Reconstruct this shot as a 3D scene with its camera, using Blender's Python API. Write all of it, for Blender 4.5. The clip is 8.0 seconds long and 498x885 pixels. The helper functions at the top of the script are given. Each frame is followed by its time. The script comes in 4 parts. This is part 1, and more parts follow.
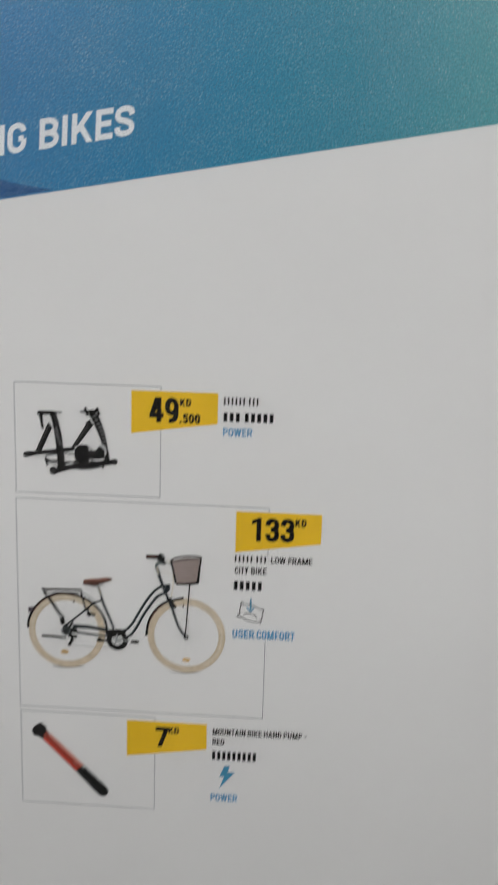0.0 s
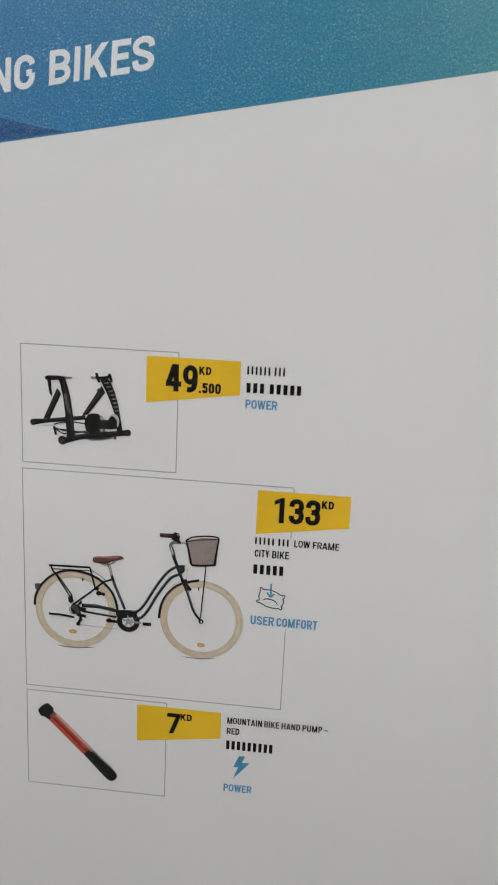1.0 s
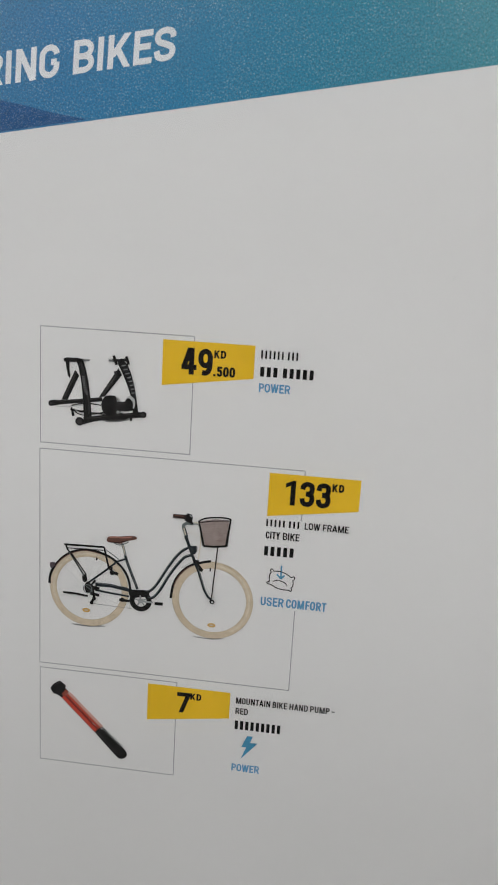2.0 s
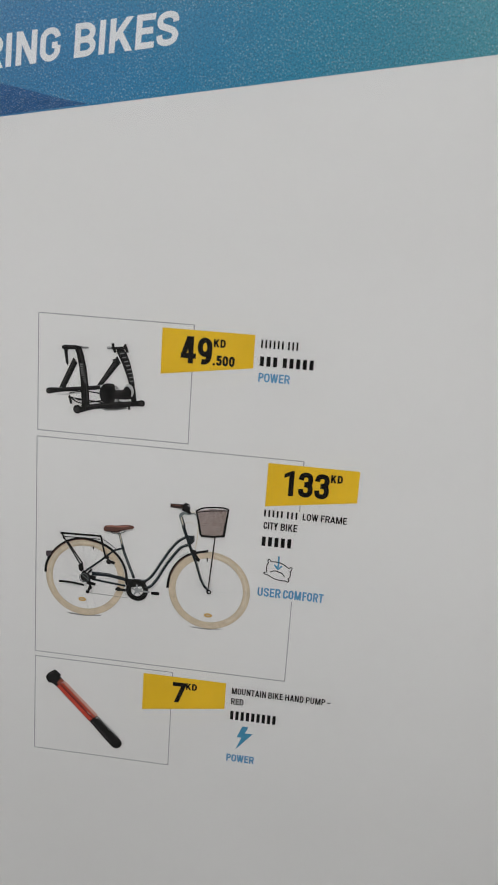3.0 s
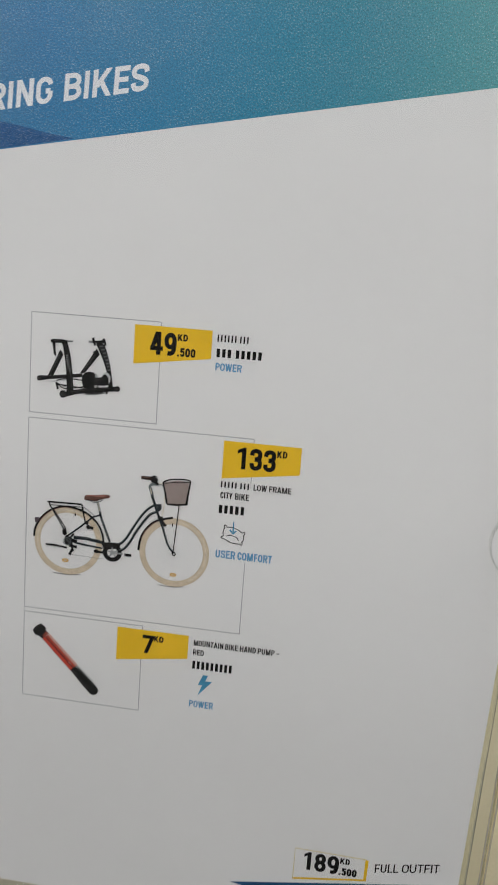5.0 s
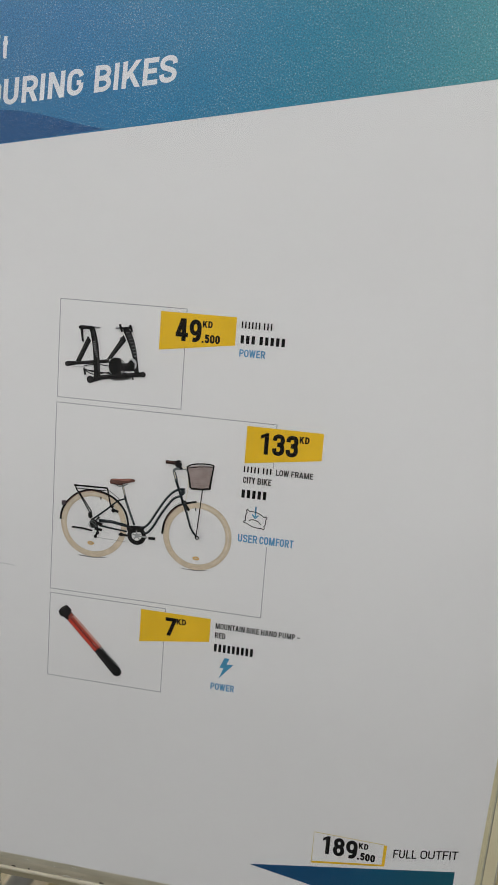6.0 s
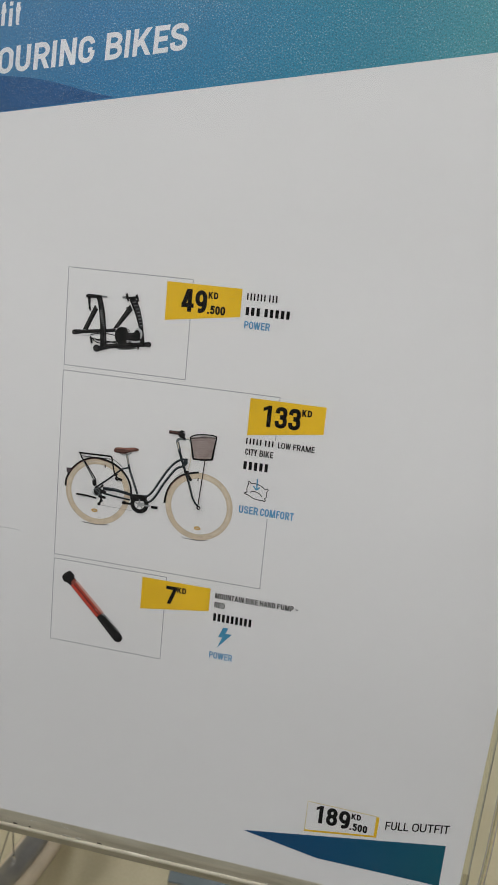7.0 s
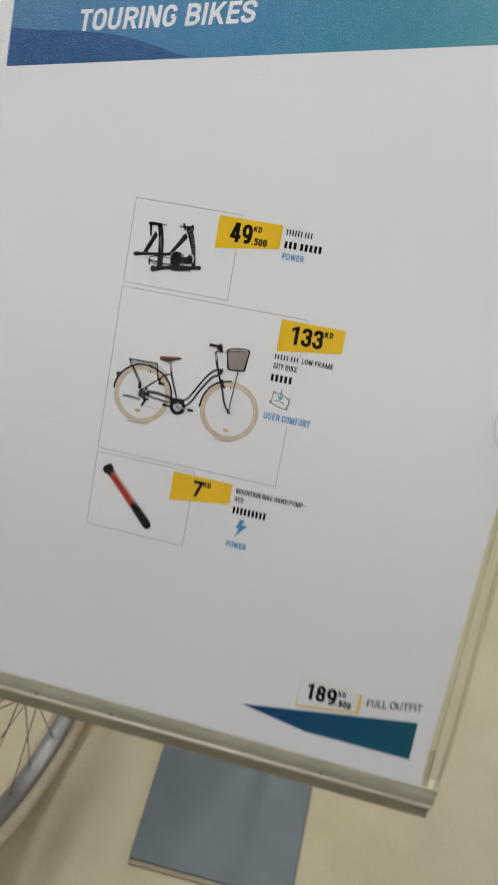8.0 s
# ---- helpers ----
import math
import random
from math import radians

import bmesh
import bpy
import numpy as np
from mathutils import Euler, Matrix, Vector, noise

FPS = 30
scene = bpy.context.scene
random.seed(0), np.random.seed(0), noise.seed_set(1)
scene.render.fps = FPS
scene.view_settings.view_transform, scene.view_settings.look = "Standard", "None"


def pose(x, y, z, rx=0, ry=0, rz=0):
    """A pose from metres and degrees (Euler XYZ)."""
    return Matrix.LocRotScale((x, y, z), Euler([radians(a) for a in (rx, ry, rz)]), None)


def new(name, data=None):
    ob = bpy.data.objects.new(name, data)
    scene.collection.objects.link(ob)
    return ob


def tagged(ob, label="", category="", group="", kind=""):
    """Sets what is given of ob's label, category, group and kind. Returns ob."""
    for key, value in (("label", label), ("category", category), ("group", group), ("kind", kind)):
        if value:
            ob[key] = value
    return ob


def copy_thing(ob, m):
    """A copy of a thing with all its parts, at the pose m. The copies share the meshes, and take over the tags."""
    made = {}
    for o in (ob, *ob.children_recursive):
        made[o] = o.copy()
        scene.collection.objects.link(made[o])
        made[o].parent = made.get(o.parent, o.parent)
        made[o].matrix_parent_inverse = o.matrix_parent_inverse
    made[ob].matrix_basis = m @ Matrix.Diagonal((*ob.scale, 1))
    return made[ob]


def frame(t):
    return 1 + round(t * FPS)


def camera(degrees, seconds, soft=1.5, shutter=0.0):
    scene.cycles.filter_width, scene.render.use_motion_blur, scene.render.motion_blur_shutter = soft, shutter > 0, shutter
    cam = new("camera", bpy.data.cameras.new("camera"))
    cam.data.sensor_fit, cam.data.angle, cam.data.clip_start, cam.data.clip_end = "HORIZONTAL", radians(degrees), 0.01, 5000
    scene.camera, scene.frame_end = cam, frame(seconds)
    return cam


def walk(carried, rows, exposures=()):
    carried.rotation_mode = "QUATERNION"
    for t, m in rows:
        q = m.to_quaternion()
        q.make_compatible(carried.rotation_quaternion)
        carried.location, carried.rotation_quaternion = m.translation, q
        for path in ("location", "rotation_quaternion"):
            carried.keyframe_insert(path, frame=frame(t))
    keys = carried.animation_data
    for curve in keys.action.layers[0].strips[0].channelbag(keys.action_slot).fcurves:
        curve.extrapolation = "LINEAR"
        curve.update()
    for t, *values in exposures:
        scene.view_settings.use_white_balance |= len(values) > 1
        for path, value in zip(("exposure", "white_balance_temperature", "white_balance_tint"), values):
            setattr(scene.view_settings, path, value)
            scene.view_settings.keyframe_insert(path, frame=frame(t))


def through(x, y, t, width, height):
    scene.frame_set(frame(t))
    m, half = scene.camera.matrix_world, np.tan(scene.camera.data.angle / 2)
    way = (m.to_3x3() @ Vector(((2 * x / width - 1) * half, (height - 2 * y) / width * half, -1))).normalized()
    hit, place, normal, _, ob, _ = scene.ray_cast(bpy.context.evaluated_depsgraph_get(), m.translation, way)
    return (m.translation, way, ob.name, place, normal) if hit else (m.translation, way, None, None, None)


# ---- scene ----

# ---------------------------------------------------------------- camera
cam = camera(34.30, 8.0, soft=1.0, shutter=0.4)
cam.data.dof.use_dof = True
cam.data.dof.focus_distance = 0.36
cam.data.dof.aperture_fstop = 40.0
PATH = [
    (0, 0.0476, -0.1659, 1.4640, 40.13, 0.97, 3.67),
    (0.1, 0.0488, -0.1556, 1.4649, 40.17, 0.70, 3.56),
    (0.2, 0.0561, -0.1443, 1.4644, 40.29, 1.35, 5.57),
    (0.3, 0.0560, -0.1381, 1.4626, 39.49, 1.50, 6.96),
    (0.4, 0.0532, -0.1381, 1.4604, 38.64, 1.51, 7.10),
    (0.5, 0.0504, -0.1369, 1.4539, 37.71, 1.42, 6.87),
    (0.6, 0.0512, -0.1358, 1.4477, 37.02, 1.80, 7.03),
    (0.7, 0.0508, -0.1378, 1.4454, 36.67, 1.93, 6.92),
    (0.8, 0.0488, -0.1410, 1.4459, 36.76, 1.81, 6.43),
    (1, 0.0493, -0.1438, 1.4487, 36.88, 1.91, 6.40),
    (1.2, 0.0489, -0.1469, 1.4483, 36.89, 1.83, 6.17),
    (1.5, 0.0479, -0.1532, 1.4504, 37.27, 1.86, 6.56),
    (1.7, 0.0493, -0.1541, 1.4494, 37.46, 2.14, 7.09),
    (2.8, 0.0483, -0.1547, 1.4473, 37.02, 1.32, 7.63),
    (3, 0.0477, -0.1544, 1.4467, 36.90, 1.24, 7.71),
    (3.2, 0.0468, -0.1559, 1.4471, 37.11, 1.15, 7.85),
    (3.3, 0.0463, -0.1568, 1.4481, 37.32, 1.01, 7.75),
    (3.5, 0.0488, -0.1513, 1.4449, 36.58, 1.40, 7.47),
    (3.7, 0.0554, -0.1487, 1.4496, 36.37, 1.56, 6.51),
    (3.8, 0.0654, -0.1493, 1.4483, 36.84, 2.22, 6.81),
    (4, 0.0717, -0.1556, 1.4511, 37.40, 2.31, 7.15),
    (4.2, 0.0754, -0.1623, 1.4541, 37.83, 2.30, 8.26),
    (4.3, 0.0756, -0.1644, 1.4555, 37.73, 2.17, 8.14),
    (4.5, 0.0826, -0.1753, 1.4623, 38.87, 2.19, 8.23),
    (4.7, 0.0875, -0.1801, 1.4653, 38.61, 2.28, 8.43),
    (4.8, 0.0901, -0.1882, 1.4649, 39.39, 2.58, 9.07),
    (5, 0.0787, -0.1986, 1.4704, 39.62, 1.82, 8.87),
    (5.1, 0.0836, -0.2042, 1.4707, 40.24, 2.77, 10.42),
    (5.2, 0.0801, -0.2025, 1.4717, 39.40, 2.85, 10.66),
    (6.3, 0.0831, -0.2089, 1.4685, 40.14, 2.87, 10.38),
    (6.4, 0.0859, -0.2070, 1.4716, 39.91, 3.33, 11.26),
    (6.5, 0.0879, -0.2031, 1.4701, 39.23, 3.50, 12.31),
    (6.7, 0.0893, -0.2045, 1.4680, 38.69, 3.43, 12.43),
    (6.9, 0.0892, -0.2108, 1.4664, 39.03, 3.07, 12.29),
    (7, 0.0911, -0.2098, 1.4674, 38.77, 3.27, 12.67),
    (7.2, 0.0905, -0.2153, 1.4672, 38.97, 3.02, 13.00),
    (7.3, 0.0923, -0.2177, 1.4639, 38.73, 3.20, 13.56),
    (7.4, 0.0929, -0.2216, 1.4557, 38.34, 3.17, 13.73),
    (7.5, 0.0952, -0.2262, 1.4524, 38.22, 3.17, 12.98),
    (7.6, 0.0968, -0.2297, 1.4534, 38.37, 2.69, 13.52),
    (7.7, 0.0932, -0.2384, 1.4592, 38.95, 1.51, 14.29),
    (7.8, 0.0873, -0.2537, 1.4657, 39.71, 0.44, 14.63),
    (7.9, 0.0883, -0.2717, 1.4724, 40.13, 0.04, 15.20),
    (8, 0.0897, -0.2944, 1.4774, 40.84, -0.75, 15.26),
]
walk(cam, [(t, pose(x, y, z, rx, ry, rz)) for t, x, y, z, rx, ry, rz in PATH],
     exposures=[(0, -0.06), (1, -0.04), (3.5, -0.03), (5, -0.02), (6.5, -0.03), (7.5, 0.0), (8, 0.06)])

# ---------------------------------------------------------------- world and lights
ROOM_X, ROOM_BACK, ROOM_FRONT, ROOM_H = 5.5, -9.6, 4.5, 3.5
world = bpy.data.worlds.new("shop")
scene.world = world
world.use_nodes = True
world.node_tree.nodes["Background"].inputs[0].default_value = (1.0, 0.98, 0.95, 1)
world.node_tree.nodes["Background"].inputs[1].default_value = 0.05
LAMP_POWER = 16.9
LAMP_COLOUR = (0.98, 0.985, 1.0)

# ---------------------------------------------------------------- materials
def tree(name):
    m = bpy.data.materials.new(name)
    m.use_nodes = True
    nt = m.node_tree
    return m, nt, nt.nodes["Principled BSDF"]


def coords(nt):
    return nt.nodes.new("ShaderNodeTexCoord").outputs["Object"]


def noise_node(nt, scale, detail=4.0, rough=0.55):
    n = nt.nodes.new("ShaderNodeTexNoise")
    n.inputs["Scale"].default_value = scale
    n.inputs["Detail"].default_value = detail
    n.inputs["Roughness"].default_value = rough
    nt.links.new(coords(nt), n.inputs["Vector"])
    return n


def ramp(nt, source, stops):
    r = nt.nodes.new("ShaderNodeValToRGB")
    while len(r.color_ramp.elements) < len(stops):
        r.color_ramp.elements.new(0.5)
    for e, (at, col) in zip(r.color_ramp.elements, stops):
        e.position, e.color = at, (*col, 1)
    nt.links.new(source, r.inputs["Fac"])
    return r.outputs["Color"]


def mixed(nt, fac, a, b, how="MIX"):
    m = nt.nodes.new("ShaderNodeMix")
    m.data_type, m.blend_type = "RGBA", how
    for sock, val in ((m.inputs[0], fac), (m.inputs[6], a), (m.inputs[7], b)):
        if isinstance(val, (int, float)):
            sock.default_value = val
        elif isinstance(val, tuple):
            sock.default_value = (*val, 1)
        else:
            nt.links.new(val, sock)
    return m.outputs[2]


def bumped(nt, bsdf, height, strength, distance):
    b = nt.nodes.new("ShaderNodeBump")
    b.inputs["Strength"].default_value, b.inputs["Distance"].default_value = strength, distance
    nt.links.new(height, b.inputs["Height"])
    nt.links.new(b.outputs["Normal"], bsdf.inputs["Normal"])


def surface(name, colour, rough=0.5, metal=0.0, scale=60.0, vary=0.12, bump=0.0, fine=900.0, spec=0.5):
    """A plain surface with a broad and a fine variation of tone."""
    m, nt, b = tree(name)
    broad, grain = noise_node(nt, scale), noise_node(nt, fine, 2.0)
    dark = tuple(c * (1 - vary) for c in colour)
    light = tuple(min(1.0, c * (1 + vary)) for c in colour)
    base = ramp(nt, broad.outputs["Fac"], [(0.3, dark), (0.7, light)])
    base = mixed(nt, 0.25, base, ramp(nt, grain.outputs["Fac"], [(0.35, dark), (0.65, light)]))
    nt.links.new(base, b.inputs["Base Color"])
    b.inputs["Roughness"].default_value, b.inputs["Metallic"].default_value = rough, metal
    b.inputs["Specular IOR Level"].default_value = spec
    if bump:
        bumped(nt, b, grain.outputs["Fac"], bump, 0.0005)
    return m


def printed(name, colour, speck=0.10, speck_at=0.66, rough=0.45, spec=0.12, mottle=0.16):
    """Ink on coated paper: fine dither specks and a slight unevenness of the ink."""
    m, nt, b = tree(name)
    ink = noise_node(nt, 2600.0, 2.0, 0.7)
    broad = noise_node(nt, 25.0, 3.0)
    light = tuple(min(1.0, c * 1.1 + 0.01) for c in colour)
    base = ramp(nt, broad.outputs["Fac"], [(0.3, tuple(c * 0.94 for c in colour)), (0.7, light)])
    low, high = 1 - mottle, 1 + 0.5 * mottle
    uneven = ramp(nt, noise_node(nt, 420.0, 3.0, 0.65).outputs["Fac"], [(0.3, (low, low, low)), (0.7, (high, high, high))])
    base = mixed(nt, 1.0, base, uneven, "MULTIPLY")
    specks = ramp(nt, ink.outputs["Fac"], [(speck_at, (0, 0, 0)), (min(0.99, speck_at + 0.12), (1, 1, 1))])
    amount = nt.nodes.new("ShaderNodeMath")
    amount.operation = "MULTIPLY"
    amount.inputs[1].default_value = speck
    nt.links.new(specks, amount.inputs[0])
    nt.links.new(mixed(nt, amount.outputs[0], base, (0.75, 0.78, 0.8)), b.inputs["Base Color"])
    b.inputs["Roughness"].default_value = rough
    b.inputs["Specular IOR Level"].default_value = spec
    bumped(nt, b, ink.outputs["Fac"], 0.25, 0.00006)
    return m


def paper_material():
    m, nt, b = tree("coated paper")
    fibre, broad = noise_node(nt, 2500.0, 2.0, 0.7), noise_node(nt, 14.0, 3.0)
    base = ramp(nt, broad.outputs["Fac"], [(0.3, (0.785, 0.771, 0.762)), (0.7, (0.815, 0.801, 0.792))])
    # fibre grain, its contrast widened to paint the sheet's sparkle as well
    base = mixed(nt, 0.5, base, ramp(nt, fibre.outputs["Fac"], [(0.3, (0.64, 0.628, 0.622)), (0.7, (0.93, 0.915, 0.905))]))
    dust = noise_node(nt, 420.0, 1.0)
    base = mixed(nt, ramp(nt, dust.outputs["Fac"], [(0.76, (0, 0, 0)), (0.80, (0.35, 0.35, 0.35))]), base, (0.45, 0.44, 0.43))
    nt.links.new(base, b.inputs["Base Color"])
    b.inputs["Roughness"].default_value = 0.45
    b.inputs["Specular IOR Level"].default_value = 0.3
    bumped(nt, b, fibre.outputs["Fac"], 0.4, 0.0001)
    return m


def band_material():
    """The header's printed photograph: blue that turns to teal and sea green along the sheet, with pale specks that
    paint its sparkle.
    """
    m, nt, b = tree("header print")
    sep = nt.nodes.new("ShaderNodeSeparateXYZ")
    nt.links.new(coords(nt), sep.inputs[0])
    along = nt.nodes.new("ShaderNodeMapRange")
    along.inputs["From Min"].default_value, along.inputs["From Max"].default_value = -0.14, 0.14
    nt.links.new(sep.outputs["X"], along.inputs["Value"])
    base = ramp(nt, along.outputs[0], [(0.0, (0.070, 0.205, 0.39)), (0.30, (0.017, 0.196, 0.42)), (0.50, (0.011, 0.217, 0.40)),
                                       (0.72, (0.019, 0.25, 0.36)), (1.0, (0.095, 0.36, 0.365))])
    cloud = noise_node(nt, 22.0, 4.0)
    base = mixed(nt, ramp(nt, cloud.outputs["Fac"], [(0.42, (0, 0, 0)), (0.8, (0.3, 0.3, 0.3))]), base, (0.09, 0.24, 0.36))
    ink = noise_node(nt, 1750.0, 2.0, 0.7)
    # sparkle of the glossy surface, put into the colour as pale specks
    specks = ramp(nt, ink.outputs["Fac"], [(0.55, (0, 0, 0)), (0.71, (0.58, 0.58, 0.58))])
    patch = ramp(nt, noise_node(nt, 55.0, 3.0, 0.6).outputs["Fac"], [(0.35, (0.35, 0.35, 0.35)), (0.65, (1, 1, 1))])
    base = mixed(nt, mixed(nt, 1.0, specks, patch, "MULTIPLY"), base, (0.70, 0.80, 0.84))
    dots = ramp(nt, noise_node(nt, 1500.0, 1.0).outputs["Fac"], [(0.36, (0.72, 0.72, 0.72)), (0.52, (1, 1, 1))])
    base = mixed(nt, 1.0, base, dots, "MULTIPLY")
    nt.links.new(base, b.inputs["Base Color"])
    b.inputs["Roughness"].default_value = 0.40
    bumped(nt, b, ink.outputs["Fac"], 0.5, 0.00008)
    return m


def acrylic_sheet(name, tint, gloss=0.03):
    """Clear sheet: lets light straight through with a slight tint, and mirrors by its Fresnel."""
    m = bpy.data.materials.new(name)
    m.use_nodes = True
    nt = m.node_tree
    nt.nodes.clear()
    out = nt.nodes.new("ShaderNodeOutputMaterial")
    clear, mirror = nt.nodes.new("ShaderNodeBsdfTransparent"), nt.nodes.new("ShaderNodeBsdfGlossy")
    clear.inputs["Color"].default_value = (*tint, 1)
    mirror.inputs["Roughness"].default_value = gloss
    mirror.inputs["Color"].default_value = (1, 1, 1, 1)
    facing, mix = nt.nodes.new("ShaderNodeLayerWeight"), nt.nodes.new("ShaderNodeMixShader")
    facing.inputs["Blend"].default_value = 0.5
    steep, grow = nt.nodes.new("ShaderNodeMath"), nt.nodes.new("ShaderNodeMath")
    steep.operation, grow.operation = "POWER", "MULTIPLY_ADD"
    steep.inputs[1].default_value = 5.0
    grow.inputs[1].default_value, grow.inputs[2].default_value = 0.97, 0.025
    nt.links.new(facing.outputs["Facing"], steep.inputs[0])
    nt.links.new(steep.outputs[0], grow.inputs[0])
    nt.links.new(grow.outputs[0], mix.inputs[0])
    nt.links.new(clear.outputs[0], mix.inputs[1])
    nt.links.new(mirror.outputs[0], mix.inputs[2])
    nt.links.new(mix.outputs[0], out.inputs[0])
    return m


def cloudy_acrylic(name, dark, mid, light, gloss=0.25, through=0.25):
    """The folded lower rim: milky, takes the floor's colour, with scuffs and small chips."""
    m, nt, b = tree(name)
    long = nt.nodes.new("ShaderNodeMapping")
    long.inputs["Scale"].default_value = (0.22, 1.0, 1.0)
    nt.links.new(coords(nt), long.inputs["Vector"])
    scuff = nt.nodes.new("ShaderNodeTexNoise")
    scuff.inputs["Scale"].default_value, scuff.inputs["Detail"].default_value = 190.0, 5.0
    nt.links.new(long.outputs[0], scuff.inputs["Vector"])
    base = ramp(nt, scuff.outputs["Fac"], [(0.30, dark), (0.50, mid), (0.72, light)])
    # pale flecks: small chips and the fold's glints, both put into the colour
    chips = ramp(nt, noise_node(nt, 170.0, 4.0, 0.7).outputs["Fac"], [(0.63, (0, 0, 0)), (0.72, (0.5, 0.5, 0.5))])
    base = mixed(nt, chips, base, (0.62, 0.60, 0.52))
    holes = ramp(nt, noise_node(nt, 120.0, 3.0, 0.6).outputs["Fac"], [(0.69, (0, 0, 0)), (0.74, (0.5, 0.5, 0.5))])
    base = mixed(nt, holes, base, (0.13, 0.11, 0.07))
    nt.links.new(base, b.inputs["Base Color"])
    b.inputs["Transmission Weight"].default_value = through
    b.inputs["IOR"].default_value = 1.49
    b.inputs["Roughness"].default_value = gloss
    bumped(nt, b, scuff.outputs["Fac"], 0.3, 0.0006)
    return m


def floor_material():
    m, nt, b = tree("vinyl floor")
    broad, mid, grain = noise_node(nt, 1.6, 3.0), noise_node(nt, 9.0, 4.0), noise_node(nt, 240.0, 3.0)
    base = ramp(nt, broad.outputs["Fac"], [(0.3, (0.52, 0.455, 0.265)), (0.7, (0.61, 0.54, 0.325))])
    base = mixed(nt, 0.35, base, ramp(nt, mid.outputs["Fac"], [(0.3, (0.46, 0.385, 0.225)), (0.7, (0.68, 0.58, 0.39))]))
    base = mixed(nt, 0.15, base, ramp(nt, grain.outputs["Fac"], [(0.3, (0.34, 0.29, 0.18)), (0.7, (0.66, 0.6, 0.43))]))
    nt.links.new(base, b.inputs["Base Color"])
    b.inputs["Roughness"].default_value = 0.38
    bumped(nt, b, grain.outputs["Fac"], 0.1, 0.0004)
    return m


def foot_material():
    """The footer's flat print: deep blue that turns to teal along the sheet."""
    m, nt, b = tree("footer print")
    sep = nt.nodes.new("ShaderNodeSeparateXYZ")
    nt.links.new(coords(nt), sep.inputs[0])
    along = nt.nodes.new("ShaderNodeMapRange")
    along.inputs["From Min"].default_value, along.inputs["From Max"].default_value = 0.045, 0.138
    nt.links.new(sep.outputs["X"], along.inputs["Value"])
    base = ramp(nt, along.outputs[0], [(0.0, (0.004, 0.055, 0.16)), (0.5, (0.003, 0.075, 0.165)), (1.0, (0.006, 0.095, 0.135))])
    ink = noise_node(nt, 1600.0, 2.0)
    base = mixed(nt, ramp(nt, ink.outputs["Fac"], [(0.55, (0, 0, 0)), (0.8, (0.12, 0.12, 0.12))]), base, (0.2, 0.35, 0.45))
    nt.links.new(base, b.inputs["Base Color"])
    b.inputs["Roughness"].default_value = 0.42
    b.inputs["Specular IOR Level"].default_value = 0.2
    return m


PAPER, BAND = paper_material(), band_material()
YELLOW = printed("yellow ink", (0.82, 0.505, 0.018), 0.06, 0.66, mottle=0.04)
BLACK = printed("black ink", (0.003, 0.002, 0.002), 0.01, 0.74, spec=0.04)
GREY_LINE = printed("grey line ink", (0.35, 0.35, 0.36), 0.1)
WHITE_INK = printed("bare paper letters", (0.78, 0.79, 0.80), 0.25, 0.6, mottle=0.04)
SKY_BLUE = printed("light blue ink", (0.10, 0.30, 0.52), 0.12, mottle=0.06)
ICON_BLUE = printed("icon blue ink", (0.06, 0.27, 0.44), 0.08)
NAVY = printed("navy ink", (0.024, 0.10, 0.25), 0.28, 0.55)
FOOT_BLUE = foot_material()
PALE_YELLOW = printed("pale yellow ink", (0.66, 0.56, 0.26), 0.1)
CREAM = printed("cream ink", (0.625, 0.515, 0.38), 0.1)
CHARCOAL = printed("charcoal ink", (0.008, 0.007, 0.007), 0.03, 0.70, spec=0.05)
SOFT_BLACK = printed("soft black ink", (0.034, 0.032, 0.031), 0.05, spec=0.05)
SLATE = printed("slate ink", (0.013, 0.018, 0.022), 0.05, spec=0.05)
BROWN = printed("brown ink", (0.14, 0.062, 0.046), 0.08)
BASKET = printed("basket print", (0.37, 0.305, 0.285), 0.2, 0.58)
PALE_GREY = printed("pale grey ink", (0.50, 0.50, 0.50), 0.15)
AMBER = printed("amber ink", (0.62, 0.37, 0.10), 0.05)
RED = printed("red ink", (0.54, 0.058, 0.034), 0.06, 0.68)
PINK = printed("pale red ink", (0.62, 0.35, 0.30), 0.1)
TAN = printed("tan ink", (0.55, 0.455, 0.33), 0.1)
SPOKE_INK = printed("spoke grey ink", (0.60, 0.60, 0.60), 0.1)
PALE_CREAM = printed("pale cream ink", (0.665, 0.58, 0.45), 0.1)
TUBE_GREY = printed("tube grey ink", (0.15, 0.17, 0.172), 0.08)
SILVER = printed("silver grey ink", (0.36, 0.37, 0.37), 0.1)
PLUM = printed("plum ink", (0.075, 0.055, 0.065), 0.06)
ROSE = printed("rose brown ink", (0.36, 0.16, 0.12), 0.08)
DARK_BROWN = printed("dark brown ink", (0.035, 0.018, 0.014), 0.05)
DARK_RED = printed("dark red ink", (0.21, 0.024, 0.016), 0.05)
RED_BROWN = printed("red brown ink", (0.27, 0.06, 0.04), 0.06)
MID_GREY = printed("mid grey ink", (0.20, 0.20, 0.20), 0.1)
CLEAR_FRONT = acrylic_sheet("clear acrylic front", (0.98, 0.983, 0.977), 0.04)
CLEAR_BACK = acrylic_sheet("clear acrylic back", (0.98, 0.98, 0.965), 0.1)
CLEAR_EDGE = cloudy_acrylic("folded acrylic", (0.56, 0.51, 0.375), (0.66, 0.605, 0.455), (0.75, 0.695, 0.55), 0.3, 0.04)
BEAD = cloudy_acrylic("acrylic bead", (0.58, 0.53, 0.395), (0.67, 0.615, 0.47), (0.76, 0.705, 0.56), 0.3, 0.04)
